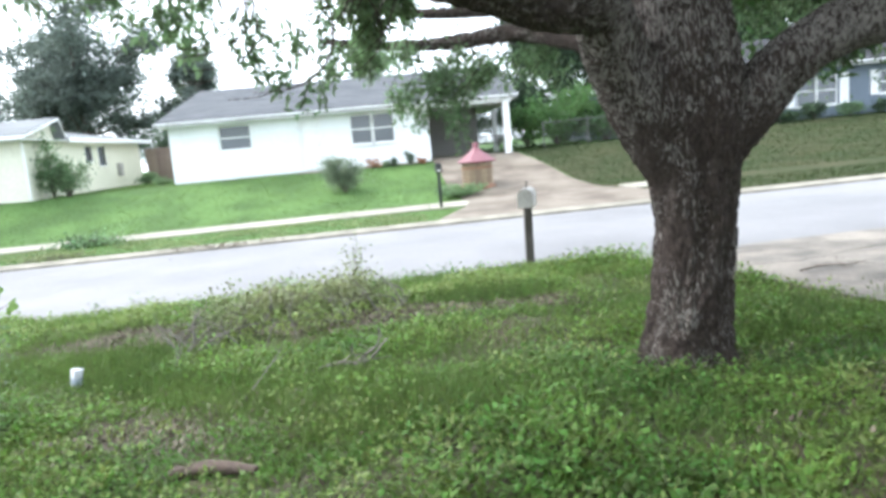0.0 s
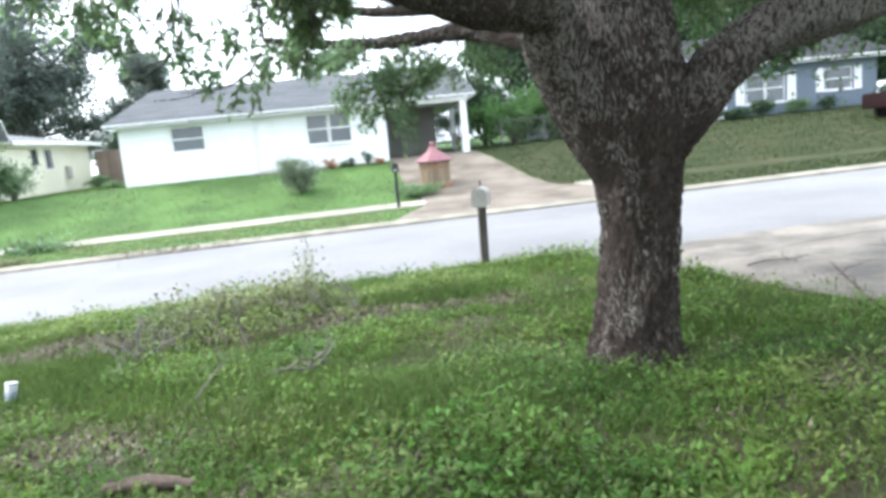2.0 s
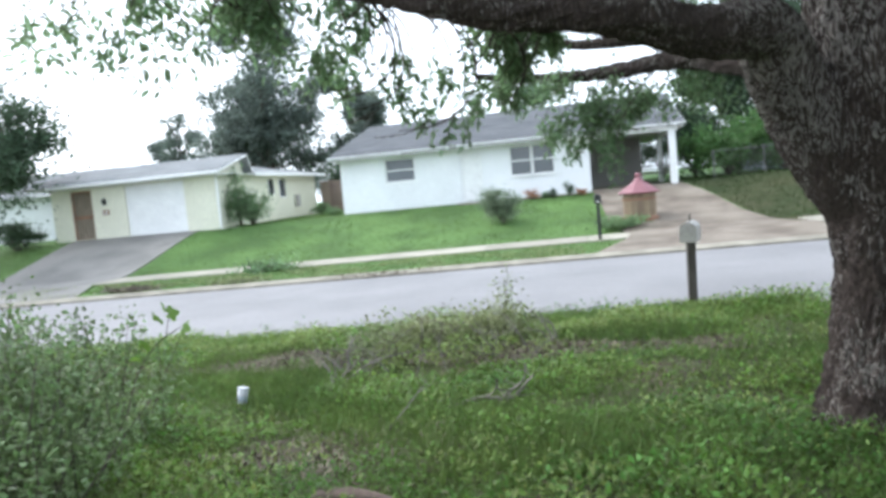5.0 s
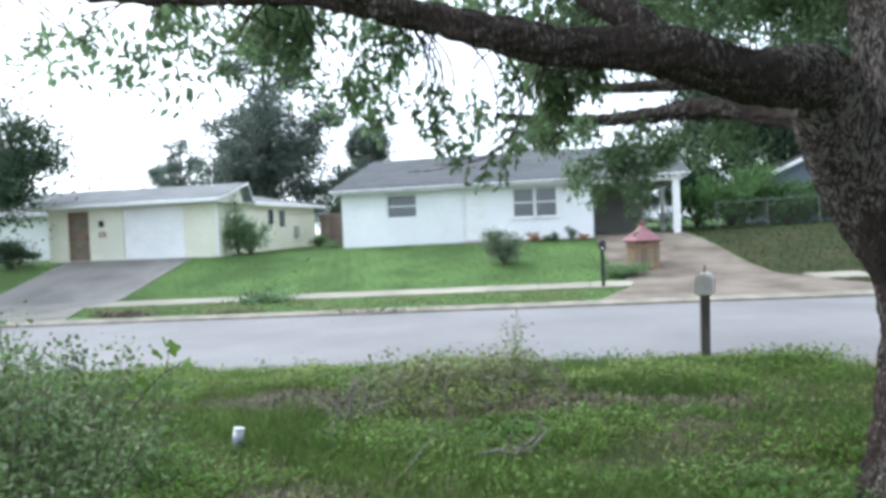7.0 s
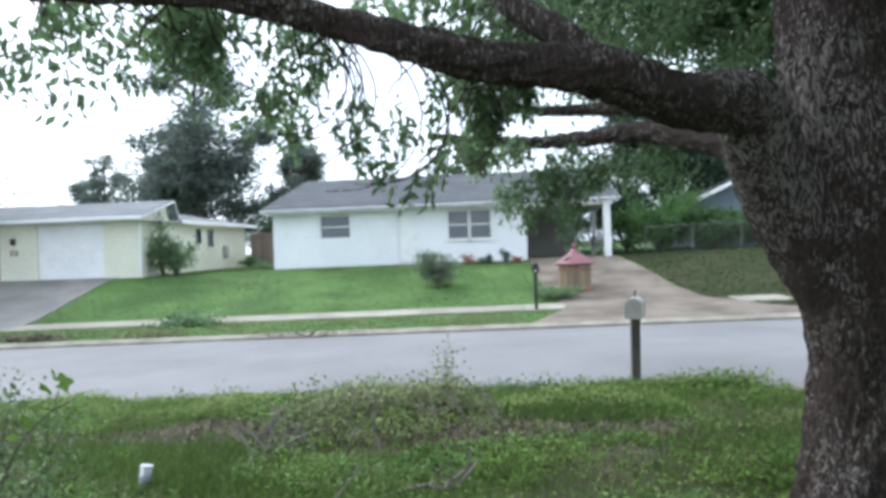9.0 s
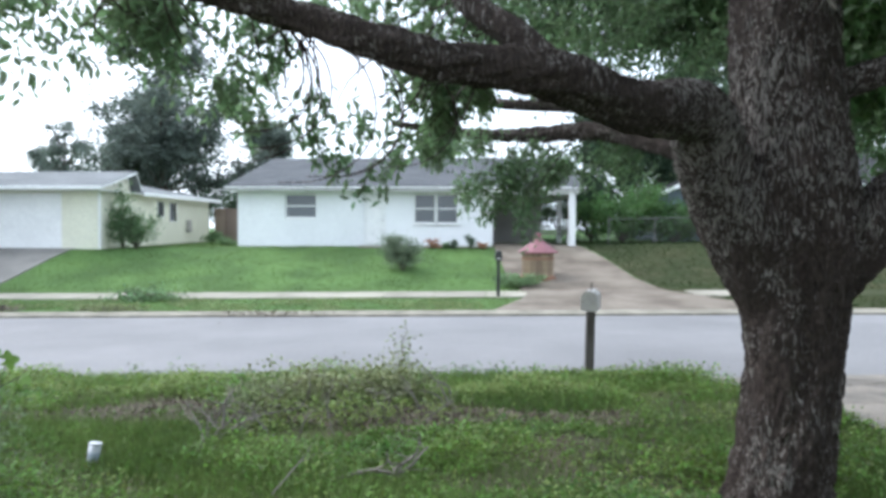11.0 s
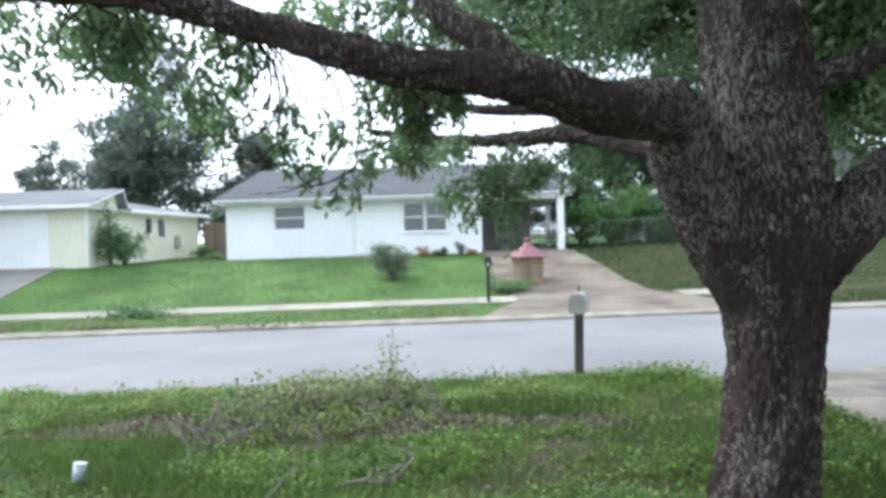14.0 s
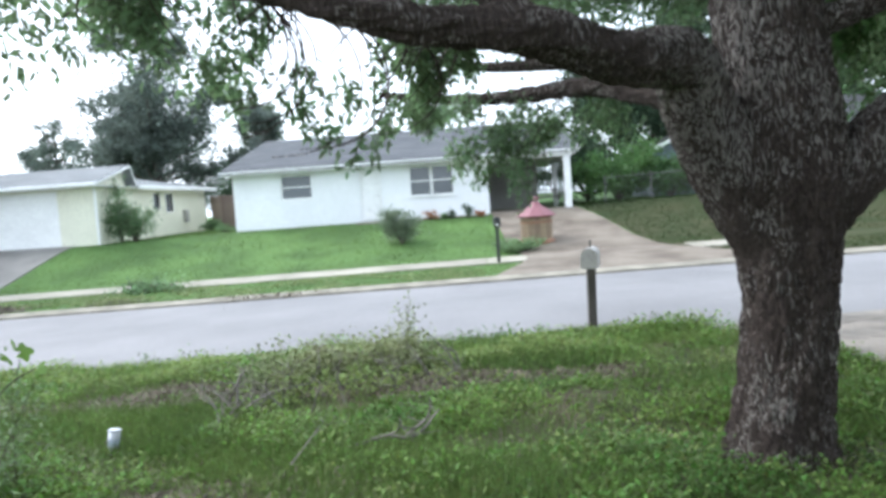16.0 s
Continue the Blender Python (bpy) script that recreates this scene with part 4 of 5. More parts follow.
for group, line in ((SPRAYS_LEFT, limb_line), (SPRAYS_MIDDLE, limb_line), (SPRAYS_TOP, limb_line), (SPRAYS_BACK, back_line)):
    for sx, sy, sz, sr, count in group:
        c = np.array([sx, sy, sz])
        cand = line[np.linalg.norm(line[:, :3] - c, axis=1) < 2.0]
        cand = cand if len(cand) else line
        start = cand[np.argmin(np.linalg.norm(cand[:, :3] - c - [0, 0, 0.15], axis=1)), :3]
        for _ in range(2):
            end = c + rng.normal(size=3) * sr * [0.8, 0.6, 0.6] - [0, 0, sr * 0.4]
            first = cand[min(max(np.argmin(np.linalg.norm(cand[:, :3] - start, axis=1)) + rng.integers(-5, 6), 0), len(cand) - 1), :3]
            mid = first * 0.4 + end * 0.6 + rng.normal(size=3) * [0.16, 0.12, 0.08] + [0, 0, 0.10]
            twigs.append(tube([(*first, 0.006), (*mid, 0.0035), (*end, 0.0015)], 5, 9))
            t = rng.uniform(0.35, 1.05, count * 4 // 5)
            on = (1 - t[:, None]) * mid + t[:, None] * end
            pts.append(on + rng.normal(size=(len(t), 3)) * sr * [0.33, 0.33, 0.33])
for _ in range(9):
    q = limb_line[rng.integers(26, 44), :3]
    turn, size = rng.uniform(-0.6, 0.6), rng.uniform(0.12, 0.24)
    arc = [q + [0, 0.1, -0.02]]
    for k in range(1, 8):
        a = 0.5 * k
        arc.append(q + [math.cos(turn) * size * math.sin(a) * (1 + 0.12 * k) - 0.02 * k, 0.1 + math.sin(turn) * size * math.sin(a), -0.05 - size * (1 - math.cos(a)) * 1.2 - 0.02 * k])
    twigs.append(tube([(*p, 0.006 - 0.0005 * k) for k, p in enumerate(arc)], 5, 26))
pts = np.vstack(pts)
pts = pts[rng.uniform(size=len(pts)) < 0.8]
v, f = join(twigs)
raw("twig", v, f, M_BARK, oak)["kind"] = "stuff"
leaf_mesh("crown", pts, 0.066, M_LEAF, oak, "drooping narrow oak leaves", hang=0.45, aspect=0.42, seed=2)
# boughs beyond the limb take the bright leaf colour in place of sunlight
LIT = [(5.6, 7.6, 4.9, 1.4, 0.8, 0.6), (4.4, 7.8, 5.2, 1.0, 0.8, 0.5), (6.9, 7.8, 4.95, 1.0, 0.9, 0.7), (5.2, 7.5, 4.35, 1.0, 0.6, 0.45), (6.2, 7.5, 4.4, 1.0, 0.6, 0.5), (7.0, 7.6, 4.3, 0.8, 0.6, 0.45), (4.6, 7.4, 4.3, 0.6, 0.5, 0.3), (8.5, 7.4, 3.35, 0.5, 0.5, 0.4)]
leaf_mesh("crown", blob_points(LIT, 20000, 12, 0.1), 0.10, M_LEAF, oak, "bright boughs beyond the limb, sunlight put into the leaf colour", hang=0.3, aspect=0.45, seed=14)
# the crown overhead, unseen; masses added out of view to shade yard and trunk
SHADE_CROWN = [(8.3, 2.4, 5.3, 2.4, 1.9, 0.9), (6.9, 4.4, 6.6, 2.6, 2.4, 1.6), (9.0, 5.2, 5.5, 2.2, 2.2, 1.2), (6.2, 1.6, 5.5, 2.2, 1.8, 0.8), (9.6, 3.6, 4.6, 1.6, 1.6, 0.8), (7.4, -0.4, 4.9, 2.4, 1.8, 0.8), (10.4, 0.6, 4.7, 2.0, 2.2, 0.9), (9.0, -1.0, 4.6, 2.0, 1.6, 0.7), (4.6, 3.6, 5.6, 1.4, 1.2, 0.5), (4.5, 2.4, 5.2, 1.5, 1.3, 0.5), (5.2, 0.8, 5.2, 1.6, 1.3, 0.5), (3.8, 5.0, 5.5, 1.2, 1.1, 0.45), (10.2, 7.4, 5.7, 2.2, 1.6, 0.9), (8.2, 0.8, 4.3, 1.4, 1.2, 0.5), (10.5, 2.5, 4.0, 1.5, 1.8, 0.7), (11.6, 4.5, 4.0, 1.5, 1.5, 0.8), (6.6, -0.6, 4.4, 1.6, 1.0, 0.5)]
# boughs behind the trunk, dimmed by a darker leaf colour
SCREEN = [(9.6, 8.2, 3.6, 1.2, 0.8, 0.7), (7.6, 7.8, 4.9, 0.9, 0.9, 1.0), (8.6, 7.4, 4.5, 1.3, 1.0, 1.15), (10.2, 7.2, 4.3, 1.3, 1.0, 1.1), (9.2, 6.6, 3.6, 0.8, 0.7, 0.5), (12.0, 7.0, 4.3, 1.5, 1.0, 1.2), (8.0, 6.6, 3.55, 0.7, 0.6, 0.45), (11.3, 7.2, 3.95, 0.7, 0.6, 0.55), (12.6, 7.0, 3.7, 0.8, 0.7, 0.7), (9.2, 7.2, 2.9, 0.7, 0.6, 0.5), (8.9, 7.0, 4.0, 0.9, 0.7, 0.7), (10.4, 7.4, 3.5, 0.9, 0.7, 0.7)]
leaf_mesh("crown", blob_points(SCREEN, 50000, 8, 0.1), 0.125, M_LEAF_SHADE, oak, "dense boughs behind the trunk, shade put into the leaf colour", hang=0.3, aspect=0.45, seed=4)
top = blob_points(SHADE_CROWN, 84000, 7, 0.2)
leaf_mesh("crown", top, 0.12, M_LEAF_SHADE, oak, "dense unseen crown overhead, added to shade the yard", hang=0.25, aspect=0.5, seed=3)


# ---- other trees and shrubs ----
def tree(name, x, y, h, spread, label, leaf, count, size, seed, low=0.25, blobs=None, trunk_r=0.22):
    z = gz(x, y)
    rng = np.random.default_rng(seed)
    t = thing(name, (x, y, z), label, "tree")
    tubes = [tube([(x, y, z - 0.15, trunk_r * 1.3), (x + 0.1, y, z + h * 0.25, trunk_r), (x - 0.1, y, z + h * 0.55, trunk_r * 0.6), (x, y, z + h * 0.9, trunk_r * 0.15)], 10, 16, 0.02, 5)]
    raw("trunk", *tubes[0], M_BARK_FAR, t)
    limbs, crowns = [], []
    if blobs is None:
        blobs = []
        for i in range(26):
            a, q = rng.uniform(0, 6.28), rng.uniform(low, 0.92)
            rad = spread * rng.uniform(0.2, 0.8) * (1.15 - 0.55 * q)
            blobs.append((x + math.cos(a) * rad, y + math.sin(a) * rad, z + h * q, spread * rng.uniform(0.18, 0.36), spread * rng.uniform(0.18, 0.36), h * rng.uniform(0.05, 0.10)))
        blobs.append((x, y, z + h * 0.92, spread * 0.3, spread * 0.3, h * 0.1))
    if low < 0.3:
        blobs.append((x, y, z + h * 0.42, spread * 0.62, spread * 0.62, h * 0.24))
    for b in blobs:
        hub = z + max(0.2, (b[2] - z) / h - 0.2) * h
        limbs.append(tube([(x, y, hub, trunk_r * 0.4), ((x + b[0]) / 2, (y + b[1]) / 2, (hub + b[2]) / 2 + 0.1, trunk_r * 0.25), (b[0], b[1], b[2], 0.02)], 6, 8))
    raw("limb", *join(limbs), M_BARK_FAR, t)["kind"] = "stuff"
    leaf_mesh("crown", blob_points(blobs, count, seed), size, leaf, t, "", hang=0.15, aspect=0.55, seed=seed)
    return t


# big dark trees behind the yellow house, seen over its roof; lens haze lightens their leaf colour
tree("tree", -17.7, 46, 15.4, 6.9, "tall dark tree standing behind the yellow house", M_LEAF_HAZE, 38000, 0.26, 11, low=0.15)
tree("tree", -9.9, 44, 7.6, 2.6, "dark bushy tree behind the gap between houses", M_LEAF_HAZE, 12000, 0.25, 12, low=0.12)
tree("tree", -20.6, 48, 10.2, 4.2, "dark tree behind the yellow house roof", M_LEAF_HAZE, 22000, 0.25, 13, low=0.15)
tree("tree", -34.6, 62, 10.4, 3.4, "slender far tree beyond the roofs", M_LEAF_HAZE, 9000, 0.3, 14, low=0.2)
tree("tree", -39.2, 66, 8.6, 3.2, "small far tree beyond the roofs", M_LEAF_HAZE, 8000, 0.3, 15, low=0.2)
tree("tree", -11.8, 50, 8.6, 2.4, "pale green leafy tree behind the white house", M_LEAF_PALE, 9000, 0.30, 16, low=0.3)
tree("tree", 0.5, 58, 8.6, 2.8, "leafy tree behind the white house roof", M_LEAF_GREY, 6000, 0.32, 17, low=0.4)
tree("tree", -19.5, 22.4, 12.2, 5.2, "round dark tree beside the grey driveway", M_LEAF_DARK, 36000, 0.20, 18, low=0.28, trunk_r=0.15)
tree("tree", 12.0, 37.5, 9.5, 4.2, "dark spreading tree behind the carport", M_LEAF_DARK, 52000, 0.24, 19, low=0.32,
     blobs=[(10.6, 37, 6.6, 1.8, 2, 1.6), (12.5, 37, 7.5, 2.6, 2.4, 2.2), (14.5, 38, 8.0, 2.6, 2.4, 2.4), (16.8, 38.5, 7.8, 2.4, 2.2, 2.2), (12.0, 36.0, 5.0, 2.4, 1.4, 1.2), (10.2, 36.6, 4.6, 1.4, 1.2, 1.0), (14.5, 36, 5.4, 2.0, 1.4, 1.4), (18.5, 39, 9, 2.2, 2, 2), (11.0, 37, 7.6, 2.2, 1.6, 1.4), (13.6, 37, 6.4, 2.2, 1.6, 1.4), (10.4, 37.5, 9.2, 2.0, 2, 1.6)])
tree("tree", 24.0, 45, 12, 6.5, "large dark tree behind the blue house", M_LEAF_DARK, 40000, 0.34, 20, low=0.3, trunk_r=0.3)
tree("tree", 17.5, 44, 12, 5.0, "dark tree behind the blue house gable", M_LEAF_DARK, 30000, 0.32, 22, low=0.2, trunk_r=0.3)
tree("tree", 30.5, 37, 9.5, 4.5, "dark tree at the end of the blue house", M_LEAF_DARK, 30000, 0.28, 23, low=0.12, trunk_r=0.25)
tree("tree", 37.0, 42, 11, 6.0, "large green tree beyond the blue house", M_LEAF, 30000, 0.34, 21, low=0.25, trunk_r=0.3)


def shrub(name, x, y, w, d, h, label, leaf, count, size, seed, category="shrub", hang=-0.2, aspect=0.4, group=""):
    z = gz(x, y)
    rng = np.random.default_rng(seed)
    t = thing(name, (x, y, z), label, category, group)
    blobs = [(x + rng.uniform(-0.28, 0.28) * w, y + rng.uniform(-0.28, 0.28) * d, z + h * rng.uniform(0.3, 0.75), w * 0.3, d * 0.3, h * 0.26) for _ in range(7)] + [(x, y, z + h * 0.35, w * 0.44, d * 0.44, h * 0.36)]
    stems = []
    for b in blobs:
        stems.append(tube([(x, y, z - 0.05, 0.02 + h * 0.008), ((x + b[0]) / 2, (y + b[1]) / 2, z + h * 0.3, 0.012 + h * 0.005), (b[0], b[1], b[2] + h * 0.12, 0.004)], 5, 7))
    raw("stem", *join(stems), M_BARK_FAR, t)["kind"] = "stuff"
    p = blob_points(blobs, count, seed, 0.2)
    p[:, 2] = np.maximum(p[:, 2], z + 0.02)
    leaf_mesh("leaves", p, size, leaf, t, "", hang=hang, aspect=aspect, seed=seed)
    return t


shrub("shrub", 1.55, 24.0, 1.55, 1.4, 1.25, "grey-green rounded shrub alone on the lawn", M_LEAF_PALE, 3800, 0.15, 31, aspect=0.25, hang=-0.5)
shrub("shrub", -9.3, 26.3, 1.9, 1.5, 1.5, "leafy green shrub at the house corner", M_LEAF, 2300, 0.13, 32)
shrub("shrub", -9.8, 26.2, 1.5, 1.2, 2.75, "tall thin pale shrub against the yellow wall", M_LEAF, 2600, 0.12, 33)
shrub("shrub", -9.2, 33.6, 1.2, 0.8, 0.6, "low shrub at the foot of the yellow wall", M_LEAF, 900, 0.12, 34)
shrub("shrub", -6.9, 29.6, 1.0, 0.7, 0.35, "low weeds at the corner of the white house", M_LEAF, 700, 0.10, 35)
for i, (fx, w, h, m) in enumerate(((2.35, 0.75, 0.42, M_LEAF_RED), (2.85, 0.4, 0.25, M_LEAF), (3.15, 0.4, 0.35, M_LEAF_GREY), (3.85, 0.55, 0.6, M_LEAF_GREY), (4.3, 0.35, 0.22, M_LEAF_RED))):
    shrub("flower_plant", fx, 27.55, w, 0.4, h, ("reddish" if m is M_LEAF_RED else "green") + " low plant in the bed along the white wall", m, 260, 0.11, 40 + i, "plant", group="plants along the wall")
shrub("hedge", 10.5, 31.2, 3.9, 2.8, 2.9, "tall bright green bush beside the carport", M_LEAF_BRIGHT, 12000, 0.17, 50)
shrub("hedge", 12.6, 30.6, 3.4, 2.2, 2.0, "dark green bush beside the carport bush", M_LEAF_SHADE, 9000, 0.17, 51)
shrub("hedge", 9.6, 34.5, 3.0, 2.4, 3.6, "tall dark bush behind the carport", M_LEAF_DARK, 6500, 0.2, 52)
shrub("hedge", 9.0, 43.0, 8.0, 2.4, 4.2, "dark hedge seen through the carport", M_LEAF_DARK, 7000, 0.2, 62)
shrub("hedge", 14.6, 30.4, 2.8, 1.8, 1.3, "dark green bush below the blue wall", M_LEAF_DARK, 5000, 0.16, 53)
shrub("shrub", 21.6, 29.9, 1.3, 0.9, 0.75, "low dark bush below the blue house window", M_LEAF_DARK, 1400, 0.13, 54)
shrub("shrub", 23.2, 29.9, 1.2, 0.9, 0.7, "low green bush below the blue house window", M_LEAF, 1300, 0.13, 55)
shrub("shrub", 20.0, 29.6, 1.8, 0.9, 0.5, "low dark hedge before the blue house door", M_LEAF_DARK, 1500, 0.13, 56)
shrub("shrub", 24.6, 29.9, 1.0, 0.8, 0.7, "low dark bush at the blue house wall", M_LEAF_DARK, 1200, 0.13, 57)
shrub("shrub", 27.1, 29.2, 1.6, 1.2, 1.15, "clipped dark shrub at the blue house corner", M_LEAF_DARK, 2400, 0.12, 58)
shrub("shrub", 5.6, 21.9, 1.7, 1.4, 0.45, "low leafy plants beside the driveway", M_LEAF, 1500, 0.13, 59)
shrub("shrub", -9.0, 38.5, 5.0, 3.0, 4.2, "dark growth behind the wooden fence", M_LEAF_DARK, 7000, 0.24, 60)
shrub("shrub", -19.5, 24.6, 2.4, 1.6, 1.3, "dark bush below the round tree", M_LEAF_DARK, 2600, 0.15, 61)
# ---- things on the far side of the street ----
def wishing_well(x, y):
    z = gz(x, y)
    t = thing("wishing_well", (x, y, z), "small tan timber wishing well with a faded red roof", "garden ornament")
    part("base_ring", lathe([(0.62, -0.05), (0.62, 0.06), (0.56, 0.10), (0.5, 0.10)], 8, (x, y, z), 0.39), M_BROWN, t, "dark brown wooden base")
    me = bpy.data.meshes.new("plank")
    bm = box(-0.095, 0.095, -0.015, 0.015, 0, 0.78, 0.005)
    bm.to_mesh(me)
    bm.free()
    me.materials.append(M_TAN)
    for i in range(16):
        a = 2 * math.pi * i / 16
        ob = new("plank", me)
        place(ob, t)
        ob.matrix_basis = pose(x + 0.50 * math.cos(a), y + 0.50 * math.sin(a), z + 0.09, 0, 0, math.degrees(a) + 90)
    part("hoop", lathe([(0.52, 0.62), (0.54, 0.63), (0.54, 0.69), (0.52, 0.70)], 16, (x, y, z)), M_BROWN, t)
    part("roof", lathe([(0.68, 0.84), (0.70, 0.87), (0.40, 1.08), (0.20, 1.22), (0.10, 1.34), (0.09, 1.36)], 8, (x, y, z), 0.39), M_RED, t, "faded red eight-sided roof")
    part("finial", lathe([(0.07, 1.34), (0.11, 1.40), (0.11, 1.46), (0.05, 1.50)], 10, (x, y, z)), M_RED, t)
    return t


wishing_well(6.2, 23.0)


def mailbox(x, y, top, post_w, post_m, box_m, label, yaw, lean, w=0.2, h=0.26, ln=0.48, flag=True):
    z = gz(x, y)
    t = thing("mailbox", (x, y, z), label, "mailbox")
    ph = top - h - z
    tilt = pose(x, y, z, 0, lean, 0)
    part("post", box(-post_w / 2, post_w / 2, -post_w / 2, post_w / 2, -0.15, ph, 0.008, m=tilt), post_m, t, "leaning weathered wooden post" if lean else "")
    prof = [(-w / 2, 0.0), (w / 2, 0.0)] + [(w / 2 * math.cos(a), h - w / 2 + w / 2 * math.sin(a)) for a in lin(0, math.pi, 11)]
    bm = prism(prof, 'y', -ln / 2, ln / 2)
    m = tilt @ pose(0, 0, ph + 0.002, 0, 0, yaw)
    bmesh.ops.transform(bm, matrix=m, verts=bm.verts)
    b = part("box", bm, box_m, t)
    for s in (-1, 1):
        big = [(p[0] * 1.05, p[1] * 1.03 - 0.003) for p in prof]
        bm = prism(big, 'y', s * ln / 2 - 0.012, s * ln / 2 + 0.012)
        bmesh.ops.transform(bm, matrix=m, verts=bm.verts)
        part("end_cap" if s < 0 else "door", bm, box_m, b)
    if flag:
        bm = box(-0.01, 0.01, -0.02, 0.02, h - 0.02, h + 0.10)
        box(-0.01, 0.01, -0.02, 0.09, h + 0.06, h + 0.11, bm=bm)
        bmesh.ops.transform(bm, matrix=m, verts=bm.verts)
        part("flag", bm, M_STICK, t, "small dull flag")
    else:
        part("reflector", lathe([(0.03, 0), (0.03, 0.01)], 12, (0, 0, 0)), M_TRIM, t, "small white round reflector").data.transform(
            tilt @ pose(0.0, -ln / 2 - 0.03, ph + 0.05, 90, 0, 0))
    return t


mailbox(6.05, 10.12, 1.22, 0.125, M_POST, M_METAL, "dull grey metal mailbox on a leaning wooden post", -14, 1.0, 0.23, 0.29, 0.5)
mailbox(4.84, 19.75, 1.50, 0.095, M_BLACK, M_BLACK, "black mailbox on a slim black post", 4, 0, 0.17, 0.26, 0.42, flag=False)


def pickup(x, y):
    z = gz(x, y)
    t = thing("pickup_truck", (x, y, z), "dark red pickup truck parked beside the blue house", "truck")
    body = prism([(-2.5, 0.45), (2.4, 0.45), (2.55, 0.6), (2.5, 0.95), (1.35, 1.08), (-2.5, 1.08)], 'y', -0.9, 0.9)
    bmesh.ops.bevel(body, geom=body.edges[:], offset=0.06, segments=2, affect='EDGES')
    m = pose(x, y, z)
    bmesh.ops.transform(body, matrix=m, verts=body.verts)
    b = part("body", body, M_CARRED, t)
    cab = prism([(-0.7, 1.07), (1.3, 1.07), (0.75, 1.66), (-0.45, 1.68)], 'y', -0.78, 0.78)
    bmesh.ops.bevel(cab, geom=cab.edges[:], offset=0.07, segments=2, affect='EDGES')
    bmesh.ops.transform(cab, matrix=m, verts=cab.verts)
    part("cab", cab, M_CARRED, t)
    for s in (-0.79, 0.775):
        win = prism([(-0.5, 1.14), (1.05, 1.14), (0.68, 1.56), (-0.38, 1.57)], 'y', s, s + 0.012)
        bmesh.ops.transform(win, matrix=m, verts=win.verts)
        part("side_window", win, M_GLASS, t)
    bm = box(-2.5, -0.8, -0.91, -0.895, 1.02, 1.06, m=m)
    part("trim_strip", bm, M_METAL, t)
    for wx in (-1.6, 1.55):
        for s in (-0.92, 0.70):
            tyre = part("tyre", lathe([(0.2, 0), (0.34, 0.01), (0.36, 0.06), (0.36, 0.16), (0.34, 0.21), (0.2, 0.22)], 20), M_TYRE, t)
            tyre.data.transform(m @ pose(wx, s + 0.22, 0.36, 90, 0, 0))
            rim = part("rim", lathe([(0.03, -0.01), (0.19, 0.0), (0.19, 0.21), (0.03, 0.22)], 14), M_METAL, tyre)
            rim.data.transform(m @ pose(wx, s + 0.22, 0.36, 90, 0, 0))
    return t


pickup(26.9, 26.4)


# chain-link fence line beside the blue house
cf = thing("chain_fence", (11.5, 28.6, 1.5), "low grey chain-link fence between the gardens", "fence")
for i in range(6):
    px, py = 9.6 + i * 1.9, 29.4 - i * 0.08
    part("fence_post", lathe([(0.03, -0.1), (0.03, 1.12), (0.01, 1.16)], 8, (px, py, gz(px, py))), M_WIRE, cf)
v, f = tube([(9.6, 29.4, gz(9.6, 29.4) + 1.08, 0.018), (14.3, 29.2, gz(14.3, 29.2) + 1.08, 0.018), (19.1, 29.0, gz(19.1, 29.0) + 1.08, 0.018)], 6, 12)
raw("top_rail", v, f, M_WIRE, cf)
wires = []
for i in range(0, 96):
    a = 9.6 + i * 0.1
    for s in (-1, 1):
        b = min(max(a + s * 0.5, 9.6), 19.1)
        wires.append(tube([(a, 29.4 - (a - 9.6) * 0.042, gz(a, 29.3) + 0.05, 0.003), (b, 29.4 - (b - 9.6) * 0.042, gz(b, 29.3) + 1.05, 0.003)], 3, 2, cap=False))
raw("mesh_wire", *join(wires), M_WIRE, cf)["kind"] = "stuff"

# cut leafy branch lying on the far verge and pavement
def leaf_heap(x, y, w, d, h, label, leaf, count, size, seed, name="branch_heap"):
    z = gz(x, y)
    rng = np.random.default_rng(seed)
    t = thing(name, (x, y, z), label, "branches")
    st = []
    for _ in range(9):
        a, b = rng.normal(size=2) * [w * 0.35, d * 0.3], rng.normal(size=2) * [w * 0.35, d * 0.3]
        za, zb = gz(x + a[0], y + a[1]), gz(x + b[0], y + b[1])
        st.append(tube([(x + a[0], y + a[1], za + 0.02, 0.014), (x + (a[0] + b[0]) / 2, y + (a[1] + b[1]) / 2, (za + zb) / 2 + h * 0.5, 0.012), (x + b[0], y + b[1], zb + h * 0.5, 0.005)], 6, 8))
    raw("stick", *join(st), M_STICK, t)["kind"] = "stuff"
    p = rng.normal(size=(count, 3)) * [w * 0.3, d * 0.3, h * 0.4]
    p[:, 0] += x
    p[:, 1] += y
    p[:, 2] = ground_z(p[:, 0], p[:, 1]) + np.abs(p[:, 2]) + 0.01
    leaf_mesh("leaves", p, size, leaf, t, hang=-0.1, aspect=0.6, seed=seed)
    return t


leaf_heap(-5.1, 18.9, 1.7, 0.8, 0.36, "cut green branches lying across the pavement edge", M_LEAF, 560, 0.14, 71)
leaf_heap(-5.2, 17.1, 1.6, 0.4, 0.16, "dry cut grass heaped along the kerb", M_DRY, 600, 0.09, 72)
leaf_heap(-8.6, 17.0, 1.6, 0.4, 0.16, "dry brown litter heaped along the kerb", M_DEAD, 600, 0.09, 73)
leaf_heap(-1.0, 16.75, 2.4, 0.3, 0.06, "thin line of dry litter along the kerb", M_DEAD, 400, 0.07, 74)
